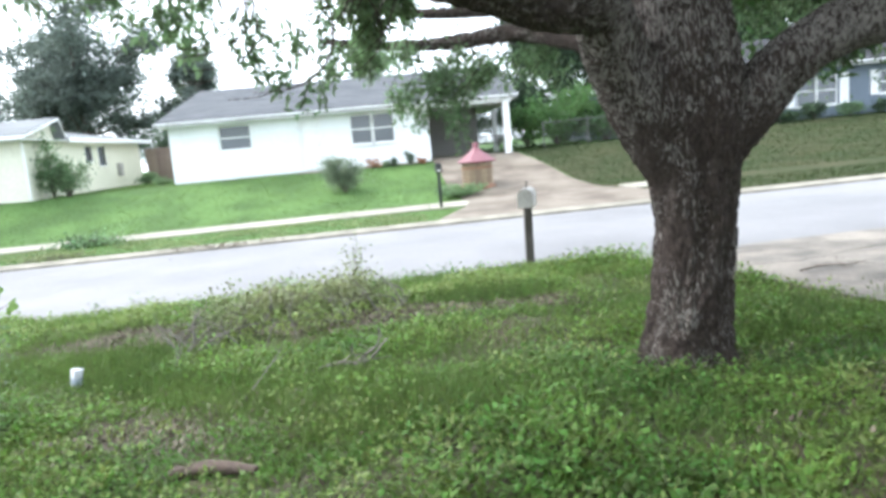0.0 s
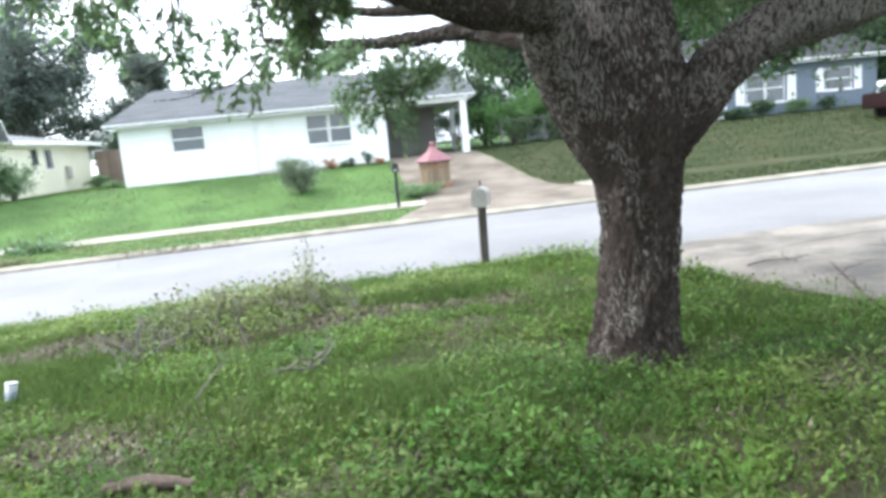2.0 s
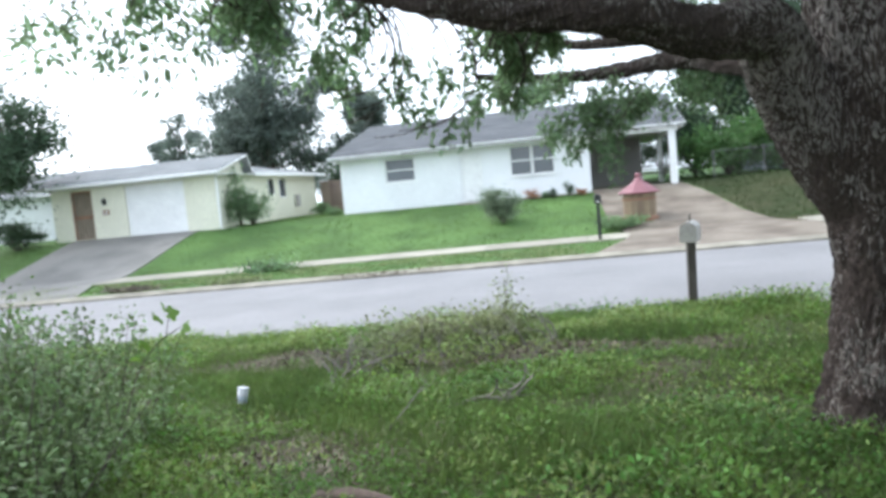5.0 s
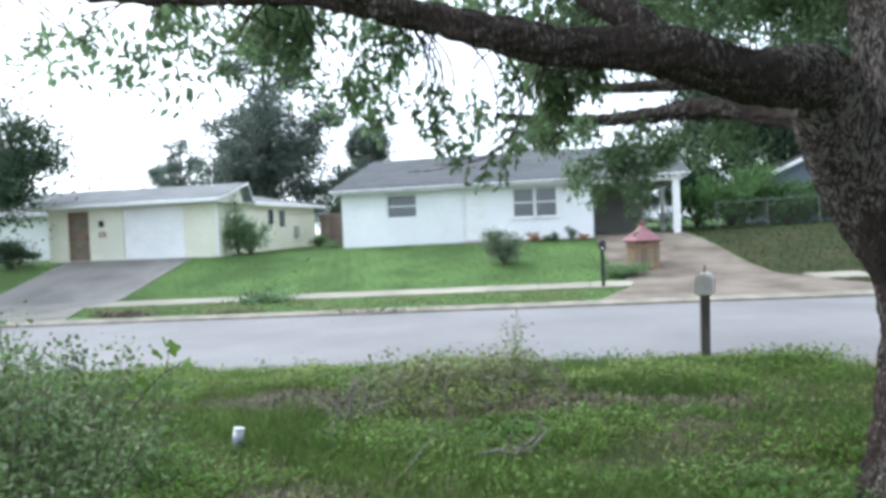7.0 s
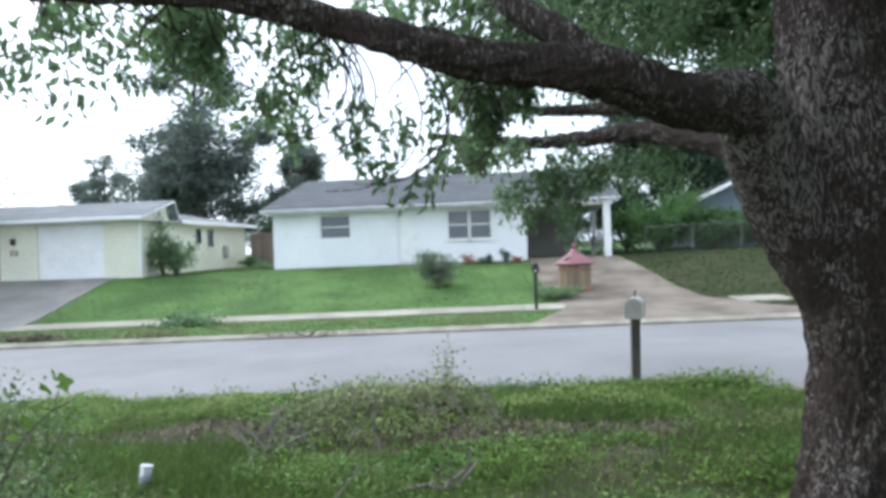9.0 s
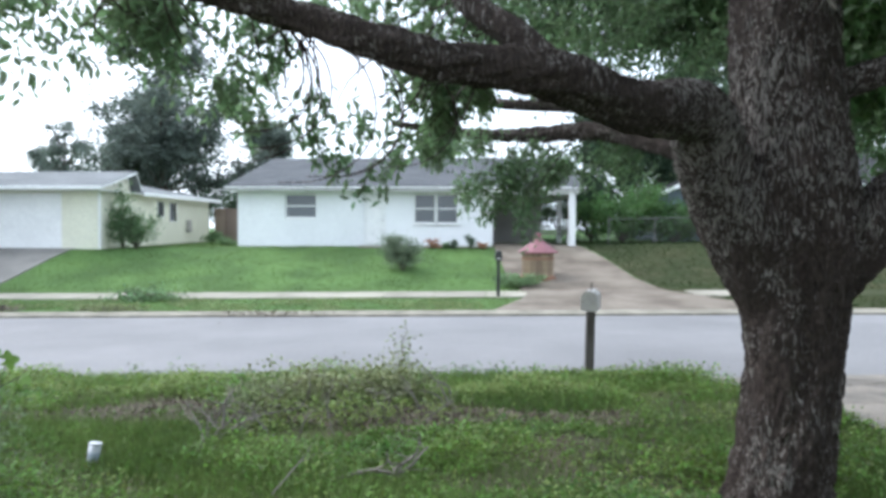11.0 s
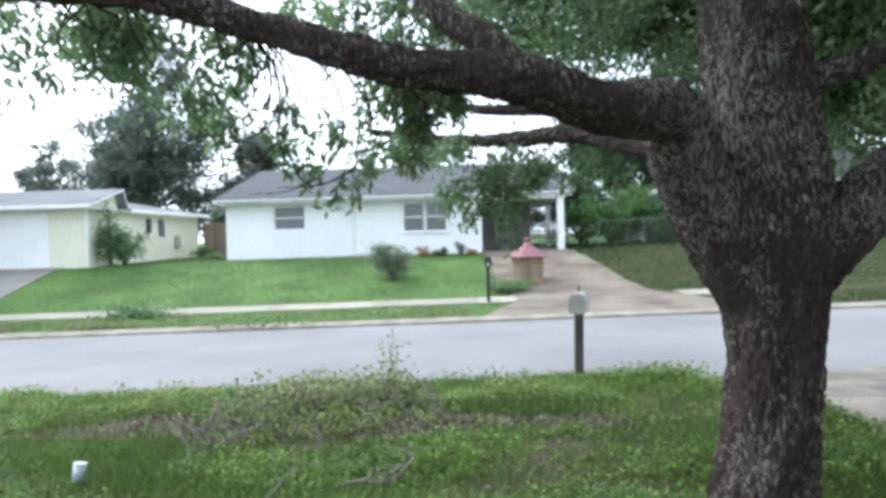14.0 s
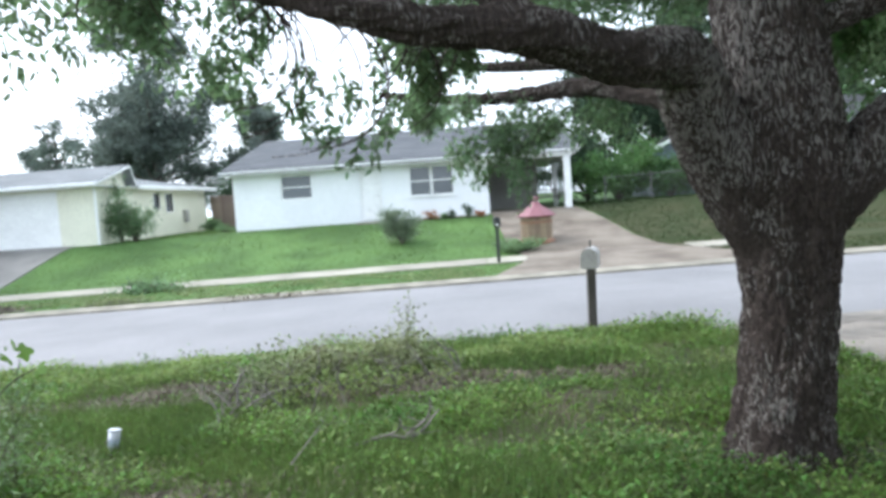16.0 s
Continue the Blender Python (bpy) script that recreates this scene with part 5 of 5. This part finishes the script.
for i, (lx, ly) in enumerate(((1.2, 14.6), (3.0, 14.2), (-1.6, 15.2), (9.4, 12.6))):
    leaf_heap(lx, ly, 0.3, 0.12, 0.02, "brown fallen leaves flat on the wet road", M_DEAD, 14, 0.09, 80 + i, "fallen_leaves")
# ---- the near yard ----
def foam_cup(x, y):
    z = gz(x, y)
    t = thing("foam_cup", (x, y, z), "white foam cup with a pale printed band among weeds", "cup")
    m = pose(x, y, z - 0.015, -7, 8, 0)
    b = part("cup", lathe([(0.040, 0), (0.053, 0.21), (0.049, 0.21), (0.037, 0.01)], 28), M_CUP, t, smooth=True)
    b.data.transform(m)
    part("printed_band", lathe([(0.0465, 0.08), (0.0502, 0.14), (0.0487, 0.14), (0.045, 0.08)], 28), M_CUPBLUE, b).data.transform(m)
    part("lid", lathe([(0.056, 0.205), (0.057, 0.213), (0.052, 0.222), (0.001, 0.218)], 28), M_CUP, t).data.transform(m)
    return t


foam_cup(1.07, 5.58)


def branch(name, pts, label, material, seed, side=4, smooth=True):
    rng = np.random.default_rng(seed)
    p0 = pts[0]
    t = thing(name, (p0[0], p0[1], gz(p0[0], p0[1])), label, "branch")
    path = [(x, y, gz(x, y) + h, r) for x, y, h, r in pts]
    tubes = [tube(path, 8, 26, 0.004, 14)]
    s = spline(path, 40)
    for _ in range(side):
        k = rng.integers(10, 38)
        a = s[k, :3]
        d = rng.normal(size=3) * [0.14, 0.11, 0.07] + [0, 0, 0.09]
        tubes.append(tube([(*a, s[k, 3] * 0.6), (*(a + d * 0.5 + rng.normal(size=3) * 0.03), s[k, 3] * 0.4), (*(a + d), 0.003)], 5, 8))
    raw("stem", *tubes[0], material, t)
    for tb in tubes[1:]:
        raw("twig", *tb, material, t)
    return t


STICKS = [
    [(1.75, 6.55, -0.02, 0.022), (1.83, 6.7, 0.16, 0.019), (1.80, 6.8, 0.32, 0.013), (1.88, 6.9, 0.48, 0.006)],
    [(1.8, 6.5, 0.0, 0.020), (2.05, 6.75, 0.16, 0.016), (2.3, 6.95, 0.2, 0.011), (2.55, 7.1, 0.2, 0.006)],
    [(3.3, 5.2, 0.06, 0.018), (3.58, 5.32, 0.10, 0.019), (3.84, 5.4, 0.07, 0.017), (4.05, 5.6, 0.24, 0.008)],
    [(3.85, 5.4, 0.0, 0.017), (3.8, 5.38, 0.10, 0.016), (3.95, 5.5, 0.2, 0.011), (3.98, 5.55, 0.34, 0.005)],
    [(2.9, 4.6, 0.02, 0.008), (3.0, 4.8, 0.13, 0.008), (3.08, 5.0, 0.24, 0.006), (3.14, 5.15, 0.32, 0.003)],
]
rng = np.random.default_rng(77)
for _ in range(26):
    bx, by = rng.uniform(1.6, 4.5), rng.uniform(5.9, 7.9)
    an, ln_ = rng.uniform(-0.5, 3.6), rng.uniform(0.25, 0.6)
    dx, dy, up_ = math.cos(an) * ln_, math.sin(an) * ln_ * 0.6, rng.uniform(0.1, 0.5)
    STICKS.append([(bx, by, 0.0, 0.012), (bx + dx * 0.4 + rng.normal() * 0.06, by + dy * 0.4, up_ * 0.55, 0.009), (bx + dx * 0.75 + rng.normal() * 0.06, by + dy * 0.75, up_ * 0.8, 0.005), (bx + dx, by + dy, up_, 0.004)])
for i, pts in enumerate(STICKS):
    branch("dead_branch", pts, "bare grey dead branch tangled in the weeds", M_STICK, 100 + i, 5)
branch("fallen_branch", [(9.1, 4.45, 0.06, 0.010), (8.85, 4.8, 0.08, 0.012), (9.1, 5.4, 0.06, 0.011), (9.45, 6.2, 0.06, 0.009), (9.8, 7.1, 0.06, 0.005)], "thin curved dead stick fallen on the driveway edge", M_LOG, 120, 5)
branch("fallen_branch", [(9.0, 7.5, 0.05, 0.010), (9.3, 7.55, 0.07, 0.008), (9.6, 7.5, 0.06, 0.006), (9.9, 7.65, 0.05, 0.003)], "dark dead twig lying on the driveway", M_LOG, 121, 8)
branch("fallen_branch", [(10.3, 6.4, 0.05, 0.010), (10.5, 6.7, 0.10, 0.009), (10.7, 7.1, 0.20, 0.006), (10.8, 7.4, 0.14, 0.003)], "dark forked twig lying on the driveway", M_LOG, 122, 9)
log = thing("log", (3.15, 3.15, gz(3.15, 3.15)), "short brown rotting log lying in the weeds", "log")
v, f = tube([(x, y, gz(x, y) + h, r) for x, y, h, r in ((2.86, 3.16, 0.03, 0.034), (3.02, 3.17, 0.05, 0.042), (3.2, 3.14, 0.055, 0.040), (3.42, 3.08, 0.03, 0.030))], 18, 40, 0.012, 18)
raw("log_body", v, f, M_LOG, log, smooth=True)

# leggy weed bush close by with lobed leaves, and one sprig leaning out of it
def weed_bush(x, y, w, d, h, label, count, seed, leaf, size=0.075, stems_n=22):
    z = gz(x, y)
    rng = np.random.default_rng(seed)
    t = thing("weed_bush", (x, y, z), label, "bush")
    stems, p = [], []
    for _ in range(stems_n):
        a = np.array([x + rng.normal() * w * 0.22, y + rng.normal() * d * 0.22])
        b = a + rng.normal(size=2) * [w * 0.2, d * 0.2]
        hh = h * rng.uniform(0.55, 1.05)
        za = gz(a[0], a[1])
        path = [(a[0], a[1], za - 0.03, 0.007), ((a[0] + b[0]) / 2, (a[1] + b[1]) / 2, za + hh * 0.5, 0.005), (b[0], b[1], za + hh, 0.002)]
        stems.append(tube(path, 5, 8))
        s = spline(path, 30)
        k = rng.integers(4, 30, count // stems_n)
        p.append(s[k, :3] + rng.normal(size=(len(k), 3)) * [0.09, 0.09, 0.05])
    raw("stem", *join(stems), M_STICK if leaf is M_DRY else M_BARK_FAR, t)["kind"] = "stuff"
    leaf_mesh("leaves", np.vstack(p), size, leaf, t, hang=0.05, aspect=0.6, seed=seed, up=1.5)
    return t


weed_bush(0.72, 3.2, 1.4, 1.2, 1.42, "tall dark green weed bush with small leaves", 6400, 130, M_BUSH, 0.052, 44)
weed_bush(1.15, 2.6, 1.2, 0.9, 0.8, "lower leafy weed clump beside the tall weeds", 3600, 131, M_BUSH, 0.05, 34)
weed_bush(0.2, 4.4, 1.6, 1.2, 1.15, "green weed bush at the edge of the yard", 4200, 132, M_BUSH, 0.055, 36)
sprig = thing("weed_sprig", (1.45, 3.5, gz(1.45, 3.5)), "single weed stem with a few lobed leaves", "weed")
z0 = gz(1.4, 3.5)
v, f = join([tube([(1.25, 3.45, z0, 0.008), (1.46, 3.5, 0.85, 0.006), (1.64, 3.56, 1.12, 0.005), (1.82, 3.6, 1.23, 0.003)], 6, 12), tube([(1.70, 3.58, 1.16, 0.003), (1.74, 3.6, 1.33, 0.002)], 5, 4)])
raw("stem", v, f, M_BARK_FAR, sprig)


def lobed_leaf(centre, size, turn, tip, parent):
    """One five-lobed leaf: a star outline, cupped a little, on its own short stalk."""
    v = [(0.0, 0.0, 0.0)]
    for k in range(21):
        a = math.radians(-150 + 15 * k)
        lobe = 0.62 + 0.38 * abs(math.cos(2.5 * a)) ** 1.5
        r = size * lobe * (0.72 + 0.28 * math.cos(a))
        v.append((math.cos(a) * r, math.sin(a) * r, -0.25 * r * r / size))
    f = [(0, k, k + 1) for k in range(1, 21)]
    m = pose(*centre, tip, 0, turn)
    ob = raw("leaf", np.array([tuple(m @ Vector(p)) for p in v]), f, M_WEED, parent)
    return ob


for centre, size, turn, tip in (((1.62, 3.6, 1.33), 0.085, 60, 62), ((1.55, 3.58, 1.30), 0.075, 150, 55), ((1.71, 3.6, 1.22), 0.080, -30, 60), ((1.68, 3.58, 1.17), 0.06, -80, 48),
                                ((1.46, 3.54, 1.12), 0.075, 170, 58), ((1.40, 3.5, 1.04), 0.06, 200, 40), ((1.50, 3.53, 1.07), 0.055, -60, 52), ((1.59, 3.58, 1.38), 0.05, 100, 75)):
    lobed_leaf((centre[0] + 0.12, centre[1], centre[2]), size, turn, tip, sprig)
weed_bush(2.4, 8.0, 1.3, 0.8, 0.44, "dry yellow-green weeds over the brush heap", 3000, 133, M_DRY, 0.06, 30)
weed_bush(3.35, 8.0, 1.1, 0.8, 0.5, "tall dry weeds standing over the brush heap", 2600, 134, M_DRY, 0.06, 26)
weed_bush(2.0, 7.6, 0.9, 0.7, 0.34, "dry weeds at the end of the brush heap", 1500, 135, M_DRY, 0.06, 22)
weed_bush(3.4, 8.3, 0.5, 0.4, 0.95, "tall thin weed stalks above the brush heap", 420, 136, M_DRY, 0.05, 5)
weed_bush(2.9, 7.2, 2.0, 0.9, 0.3, "dry pale weeds grown through dead branches", 1500, 137, M_WEED_PALE, 0.05, 26)


# ---- ground cover: weeds and grass, far too many to count ----
def scatter(n, x0, x1, y0, y1, seed, power=1.0):
    rng = np.random.default_rng(seed)
    x = rng.uniform(x0, x1, n)
    y = y0 + (y1 - y0) * rng.uniform(0, 1, n) ** power
    return x, y


def near_drive_left(y):
    return np.interp(y, [-4, 3, 5.9, 6.9, 7.7, 8.9, 10.1], [9.6, 9.4, 9.0, 8.7, 8.3, 7.9, 7.3])


def patchy(x, y, k, s):
    return np.sin(x * k + 2 * np.sin(y * k * 0.7 + s)) + np.sin(y * k * 1.3 + 2 * np.sin(x * k * 0.6 - s))


def litter_strip(x, y):
    """Trodden strip of dead litter behind the brush heap: true where few weeds grow."""
    return (np.abs(y - 7.35 - 0.12 * np.sin(x * 1.3)) < 0.34 + 0.14 * np.sin(x * 2.1)) & (x > -3) & (x < 6.2)


def rosettes(x, y, leaves, size, spread, tall, material, label, seed, aspect=0.5):
    """Little plants: leaves turned outwards round each centre, some held up on stems."""
    rng = np.random.default_rng(seed)
    n = len(x) * leaves
    cx, cy = np.repeat(x, leaves), np.repeat(y, leaves)
    grow = np.repeat(rng.uniform(0.5, 1.3, len(x)) * (1 + 0.7 * np.clip(patchy(x, y, 2.6, 3), -0.7, 1.3)), leaves)
    a, e = rng.uniform(0, 6.283, n), rng.uniform(-0.1, 0.95, n)
    out = np.c_[np.cos(a) * np.cos(e), np.sin(a) * np.cos(e), np.sin(e)]
    grow *= np.where((cy > 6.0) & (cy < 7.1) & ((cx < 2.2) | (cx > 4.4)), 0.45, 1.0)
    off = rng.uniform(0.1, 1.0, n) * spread * grow
    lift = rng.uniform(0, 1, n) ** 1.5 * tall * grow
    p = np.c_[cx + np.cos(a) * off, cy + np.sin(a) * off, ground_z(cx, cy) + 0.006 + lift]
    ob = leaf_mesh("weeds", p, size, material, hang=0, aspect=aspect, seed=seed + 1, up=2.5, dirs=out)
    return tagged(ob, label, "weeds", kind="stuff")


x, y = scatter(26000, -4, 9.6, 1.0, 9.85, 201, 1.1)
rng = np.random.default_rng(1)
ok = (x < near_drive_left(y) + 0.06) & (y - 0.045 * x < 9.62) & (patchy(x, y, 1.7, 1.0) + patchy(x, y, 4.3, 2.0) * 0.5 + rng.normal(size=len(x)) * 0.6 > -0.45)
ok &= np.hypot(x - 6.5, y - 4.4) > 0.36
bare = np.minimum(np.minimum(np.hypot((x - 2.5) / 0.6, (y - 3.9) / 0.25), np.hypot((x - 8.1) / 1.0, (y - 3.3) / 0.42)), np.hypot((x - 3.3) / 0.5, (y - 2.9) / 0.25))
ok &= ((bare > 1) & ~litter_strip(x, y)) | (rng.uniform(size=len(x)) < 0.2)
broad = ok & (patchy(x, y, 1.2, 5.0) + rng.normal(size=len(x)) * 0.5 > 0.45)
small = ok & ~broad
rosettes(x[small], y[small], 14, 0.040, 0.06, 0.09, M_WEED, "low broad-leaved green weeds covering the near yard", 3)
rosettes(x[broad], y[broad], 12, 0.054, 0.075, 0.13, M_WEED, "taller clumps of large-leaved green weeds", 5, 0.55)
x, y = scatter(3600, -4, 7.6, 8.3, 9.9, 205)
ok = (x < near_drive_left(y)) & (y - 0.045 * x < 9.62) & (patchy(x, y, 1.5, 0.0) > -0.6)
rosettes(x[ok], y[ok], 12, 0.055, 0.07, 0.12, M_WEED_PALE, "fresh yellow-green weeds along the street edge", 7, 0.5)
x, y = scatter(2600, -3, 9.0, 1.2, 8.3, 206)
ok = (x < near_drive_left(y)) & (patchy(x, y, 2.2, 6.0) > 0.5) & (np.hypot(x - 6.5, y - 4.4) > 0.4)
rosettes(x[ok], y[ok], 12, 0.055, 0.06, 0.09, M_WEED_PALE, "scattered pale green weed plants in the near yard", 9, 0.5)


x, y = scatter(90000, 0.0, 9.4, 0.9, 6.5, 204, 1.0)
ok = (patchy(x, y, 1.9, 1.0) + np.random.default_rng(21).normal(size=len(x)) * 0.9 > -0.6) & ~(((x - 6.5) ** 2 + (y - 4.4) ** 2) < 0.36 ** 2)
ok &= (np.minimum(np.hypot((x - 2.5) / 0.6, (y - 3.9) / 0.25), np.hypot((x - 8.1) / 1.0, (y - 3.3) / 0.42)) > 1) | (np.random.default_rng(32).uniform(size=len(x)) < 0.25)
x, y = x[ok], y[ok]
p = np.c_[x, y, ground_z(x, y) + np.abs(np.random.default_rng(22).normal(size=len(x))) * 0.03 * (1 + np.clip(patchy(x, y, 2.6, 3), -0.5, 1.2))]
tagged(leaf_mesh("weeds", p, 0.034, M_WEED, hang=-0.2, aspect=0.42, seed=23, up=2.0), "small-leaved green weeds round the oak", "weeds", kind="stuff")
x, y = scatter(46000, -4, 9.6, 1.0, 9.5, 202, 1.0)
ok = (x < near_drive_left(y) + 0.02) & (patchy(x, y, 2.9, 7.0) + patchy(x, y, 0.8, 2.0) * 0.5 + np.random.default_rng(11).normal(size=len(x)) * 0.5 > 0.75)
ok &= ~(((x - 6.5) ** 2 + (y - 4.4) ** 2) < 0.36 ** 2) & ~litter_strip(x, y)
x, y = x[ok], y[ok]
p = np.c_[x, y, ground_z(x, y) + np.abs(np.random.default_rng(12).normal(size=len(x))) * 0.07 + 0.02]
tagged(leaf_mesh("weeds", p, 0.048, M_WEED_PALE, hang=-0.1, aspect=0.6, seed=13, up=2.5), "pale yellow-green weed clumps in the near yard", "weeds", kind="stuff")
x, y = scatter(26000, -3, 6.2, 6.7, 8.0, 203)
ok = litter_strip(x, y)
p = np.c_[x[ok], y[ok], ground_z(x[ok], y[ok]) + np.abs(np.random.default_rng(16).normal(size=int(ok.sum()))) * 0.03]
tagged(leaf_mesh("dry_litter", p, 0.075, M_DEAD, hang=0, aspect=0.25, seed=17, up=3), "band of brown dry litter along the yard edge", "leaf litter", kind="stuff")


rng = np.random.default_rng(77)
x, y = rng.normal(2.7, 0.75, 700), rng.normal(4.1, 0.55, 700)
p = np.c_[x, y, ground_z(x, y) + rng.uniform(0.01, 0.075, len(x))]
tagged(leaf_mesh("dry_litter", p, 0.07, M_DEAD, hang=0, aspect=0.22, seed=78, up=3), "brown dead leaves and stems among the weeds", "leaf litter", kind="stuff")


def blades(name, x, y, height, width, material, label, seed, lean=0.5):
    rng = np.random.default_rng(seed)
    n = len(x)
    z = ground_z(x, y)
    a = rng.uniform(0, 6.283, n)
    hh = height * rng.uniform(0.5, 1.3, n)
    l = rng.normal(size=(n, 2)) * lean
    base = np.c_[x, y, z - 0.01]
    side = np.c_[np.cos(a), np.sin(a), np.zeros(n)] * (width * rng.uniform(0.7, 1.3, n))[:, None]
    mid = base + np.c_[l * (hh * 0.4)[:, None], hh * 0.6]
    tip = base + np.c_[l * hh[:, None], hh]
    v = np.stack([base - side, base + side, mid + side * 0.7, mid - side * 0.7, tip], axis=1).reshape(-1, 3)
    k = np.arange(n)[:, None] * 5
    f = [tuple(r) for r in (k + [0, 1, 2, 3]).tolist()] + [tuple(r) for r in (k + [3, 2, 4]).tolist()]
    return tagged(raw(name, v, f, material), label, "grass", kind="stuff")


x, y = scatter(110000, -4, 9.6, 0.8, 9.9, 211, 1.1)
ok = (x < near_drive_left(y) + 0.05) & (y - 0.045 * x < 9.66) & (patchy(x, y, 1.3, 4.0) + np.random.default_rng(4).normal(size=len(x)) > -0.2)
ok &= ~(((x - 6.5) ** 2 + (y - 4.4) ** 2) < 0.36 ** 2) & ~(litter_strip(x, y) & (np.random.default_rng(45).uniform(size=len(x)) < 0.8))
blades("grass", x[ok], y[ok], 0.13, 0.0035, M_GRASS, "long thin green grass among the weeds", 5)
x, y = scatter(90000, -3, 8.6, 1.5, 8.4, 214)
ok = (patchy(x, y, 1.1, 8.0) + np.random.default_rng(46).normal(size=len(x)) * 0.3 > 0.75) & (x < near_drive_left(y) - 0.1) & ~litter_strip(x, y) & (np.hypot(x - 6.5, y - 4.4) > 0.45)
blades("grass", x[ok], y[ok], 0.19, 0.003, M_GRASS, "soft tufts of tall thin grass in the near yard", 7, 0.35)
x, y = scatter(26000, -14, 7.4, 8.7, 10.0, 212)
ok = (y - 0.045 * x < 9.66) & (x < near_drive_left(y))
blades("grass", x[ok], y[ok], 0.12, 0.005, M_GRASS_FRESH, "rank green grass growing over the street edge", 6)
x, y = scatter(7000, -2, 9, 1.2, 8.6, 213)
ok = (patchy(x, y, 1.7, 1.0) < -0.2) & (x < near_drive_left(y) - 0.1)
p = np.c_[x[ok], y[ok], ground_z(x[ok], y[ok]) + 0.012]
tagged(leaf_mesh("leaf_litter", p, 0.06, M_DEAD, hang=0, aspect=0.5, seed=8, up=3), "brown dead leaves scattered on bare soil", "leaf litter", kind="stuff")
rng = np.random.default_rng(41)
px, py = np.r_[2.5 + rng.normal(size=1500) * 0.4, 8.1 + rng.normal(size=2200) * 0.55], np.r_[3.9 + rng.normal(size=1500) * 0.2, 3.3 + rng.normal(size=2200) * 0.24]
tagged(leaf_mesh("leaf_litter", np.c_[px, py, ground_z(px, py) + np.abs(rng.normal(size=len(px))) * 0.025], 0.06, M_DEAD, hang=0, aspect=0.35, seed=42, up=3), "heap of brown dead leaves and bark bits on bare soil", "leaf litter", kind="stuff")
# far lawns
x, y = scatter(170000, -24, 34, 17.0, 33, 221, 1.2)
u = y - 0.045 * x
dl, dr = np.interp(y, [17.0, 19.2, 20.5, 23, 28.1], [4.6, 5.5, 5.75, 5.2, 4.75]), np.interp(y, [17.0, 19.2, 21.2, 23, 25.5, 28.1], [12.6, 10.9, 10.0, 9.4, 8.9, 8.2])
yl, yr = np.interp(y, [16, 19, 25.6], [-18.6, -17.0, -17.2]), np.interp(y, [16, 19, 25.6], [-9.8, -11.4, -11.3])
ok = (u > 17.08) & ~((u > 19.28) & (u < 20.87)) & ~((x > dl) & (x < dr) & (y < 28.4)) & ~((x > yl) & (x < yr) & (y < 25.6))
ok &= ~((x > -6) & (x < 8.3) & (y > 28.45)) & ~((x > -0.8) & (x < 4.8) & (y > 27.72)) & ~((x < -10.3) & (y > 25.5)) & ~((x > 12.2) & (y > 30.5))
right = ok & (x > dr)
ok &= x <= dr
blades("rough_grass", x[right], y[right], 0.09, 0.009, M_GRASS_DULL, "dull rough grass before the blue house", 19, 0.8)
blades("lawn_grass", x[ok], y[ok], 0.065, 0.008, M_GRASS, "short green lawn grass before the houses", 9, 0.7)
x, y = scatter(24000, -14, 12, 16.5, 20, 222)
u = y - 0.045 * x
ok = (u > 17.05) & (u < 19.25) & ~((x > 4.4) & (x < 12.7)) & (patchy(x, y, 1.9, 2.0) > -0.2)
blades("dry_grass", x[ok], y[ok], 0.08, 0.009, M_DRY, "dry yellowed grass on the street verge", 10, 0.8)
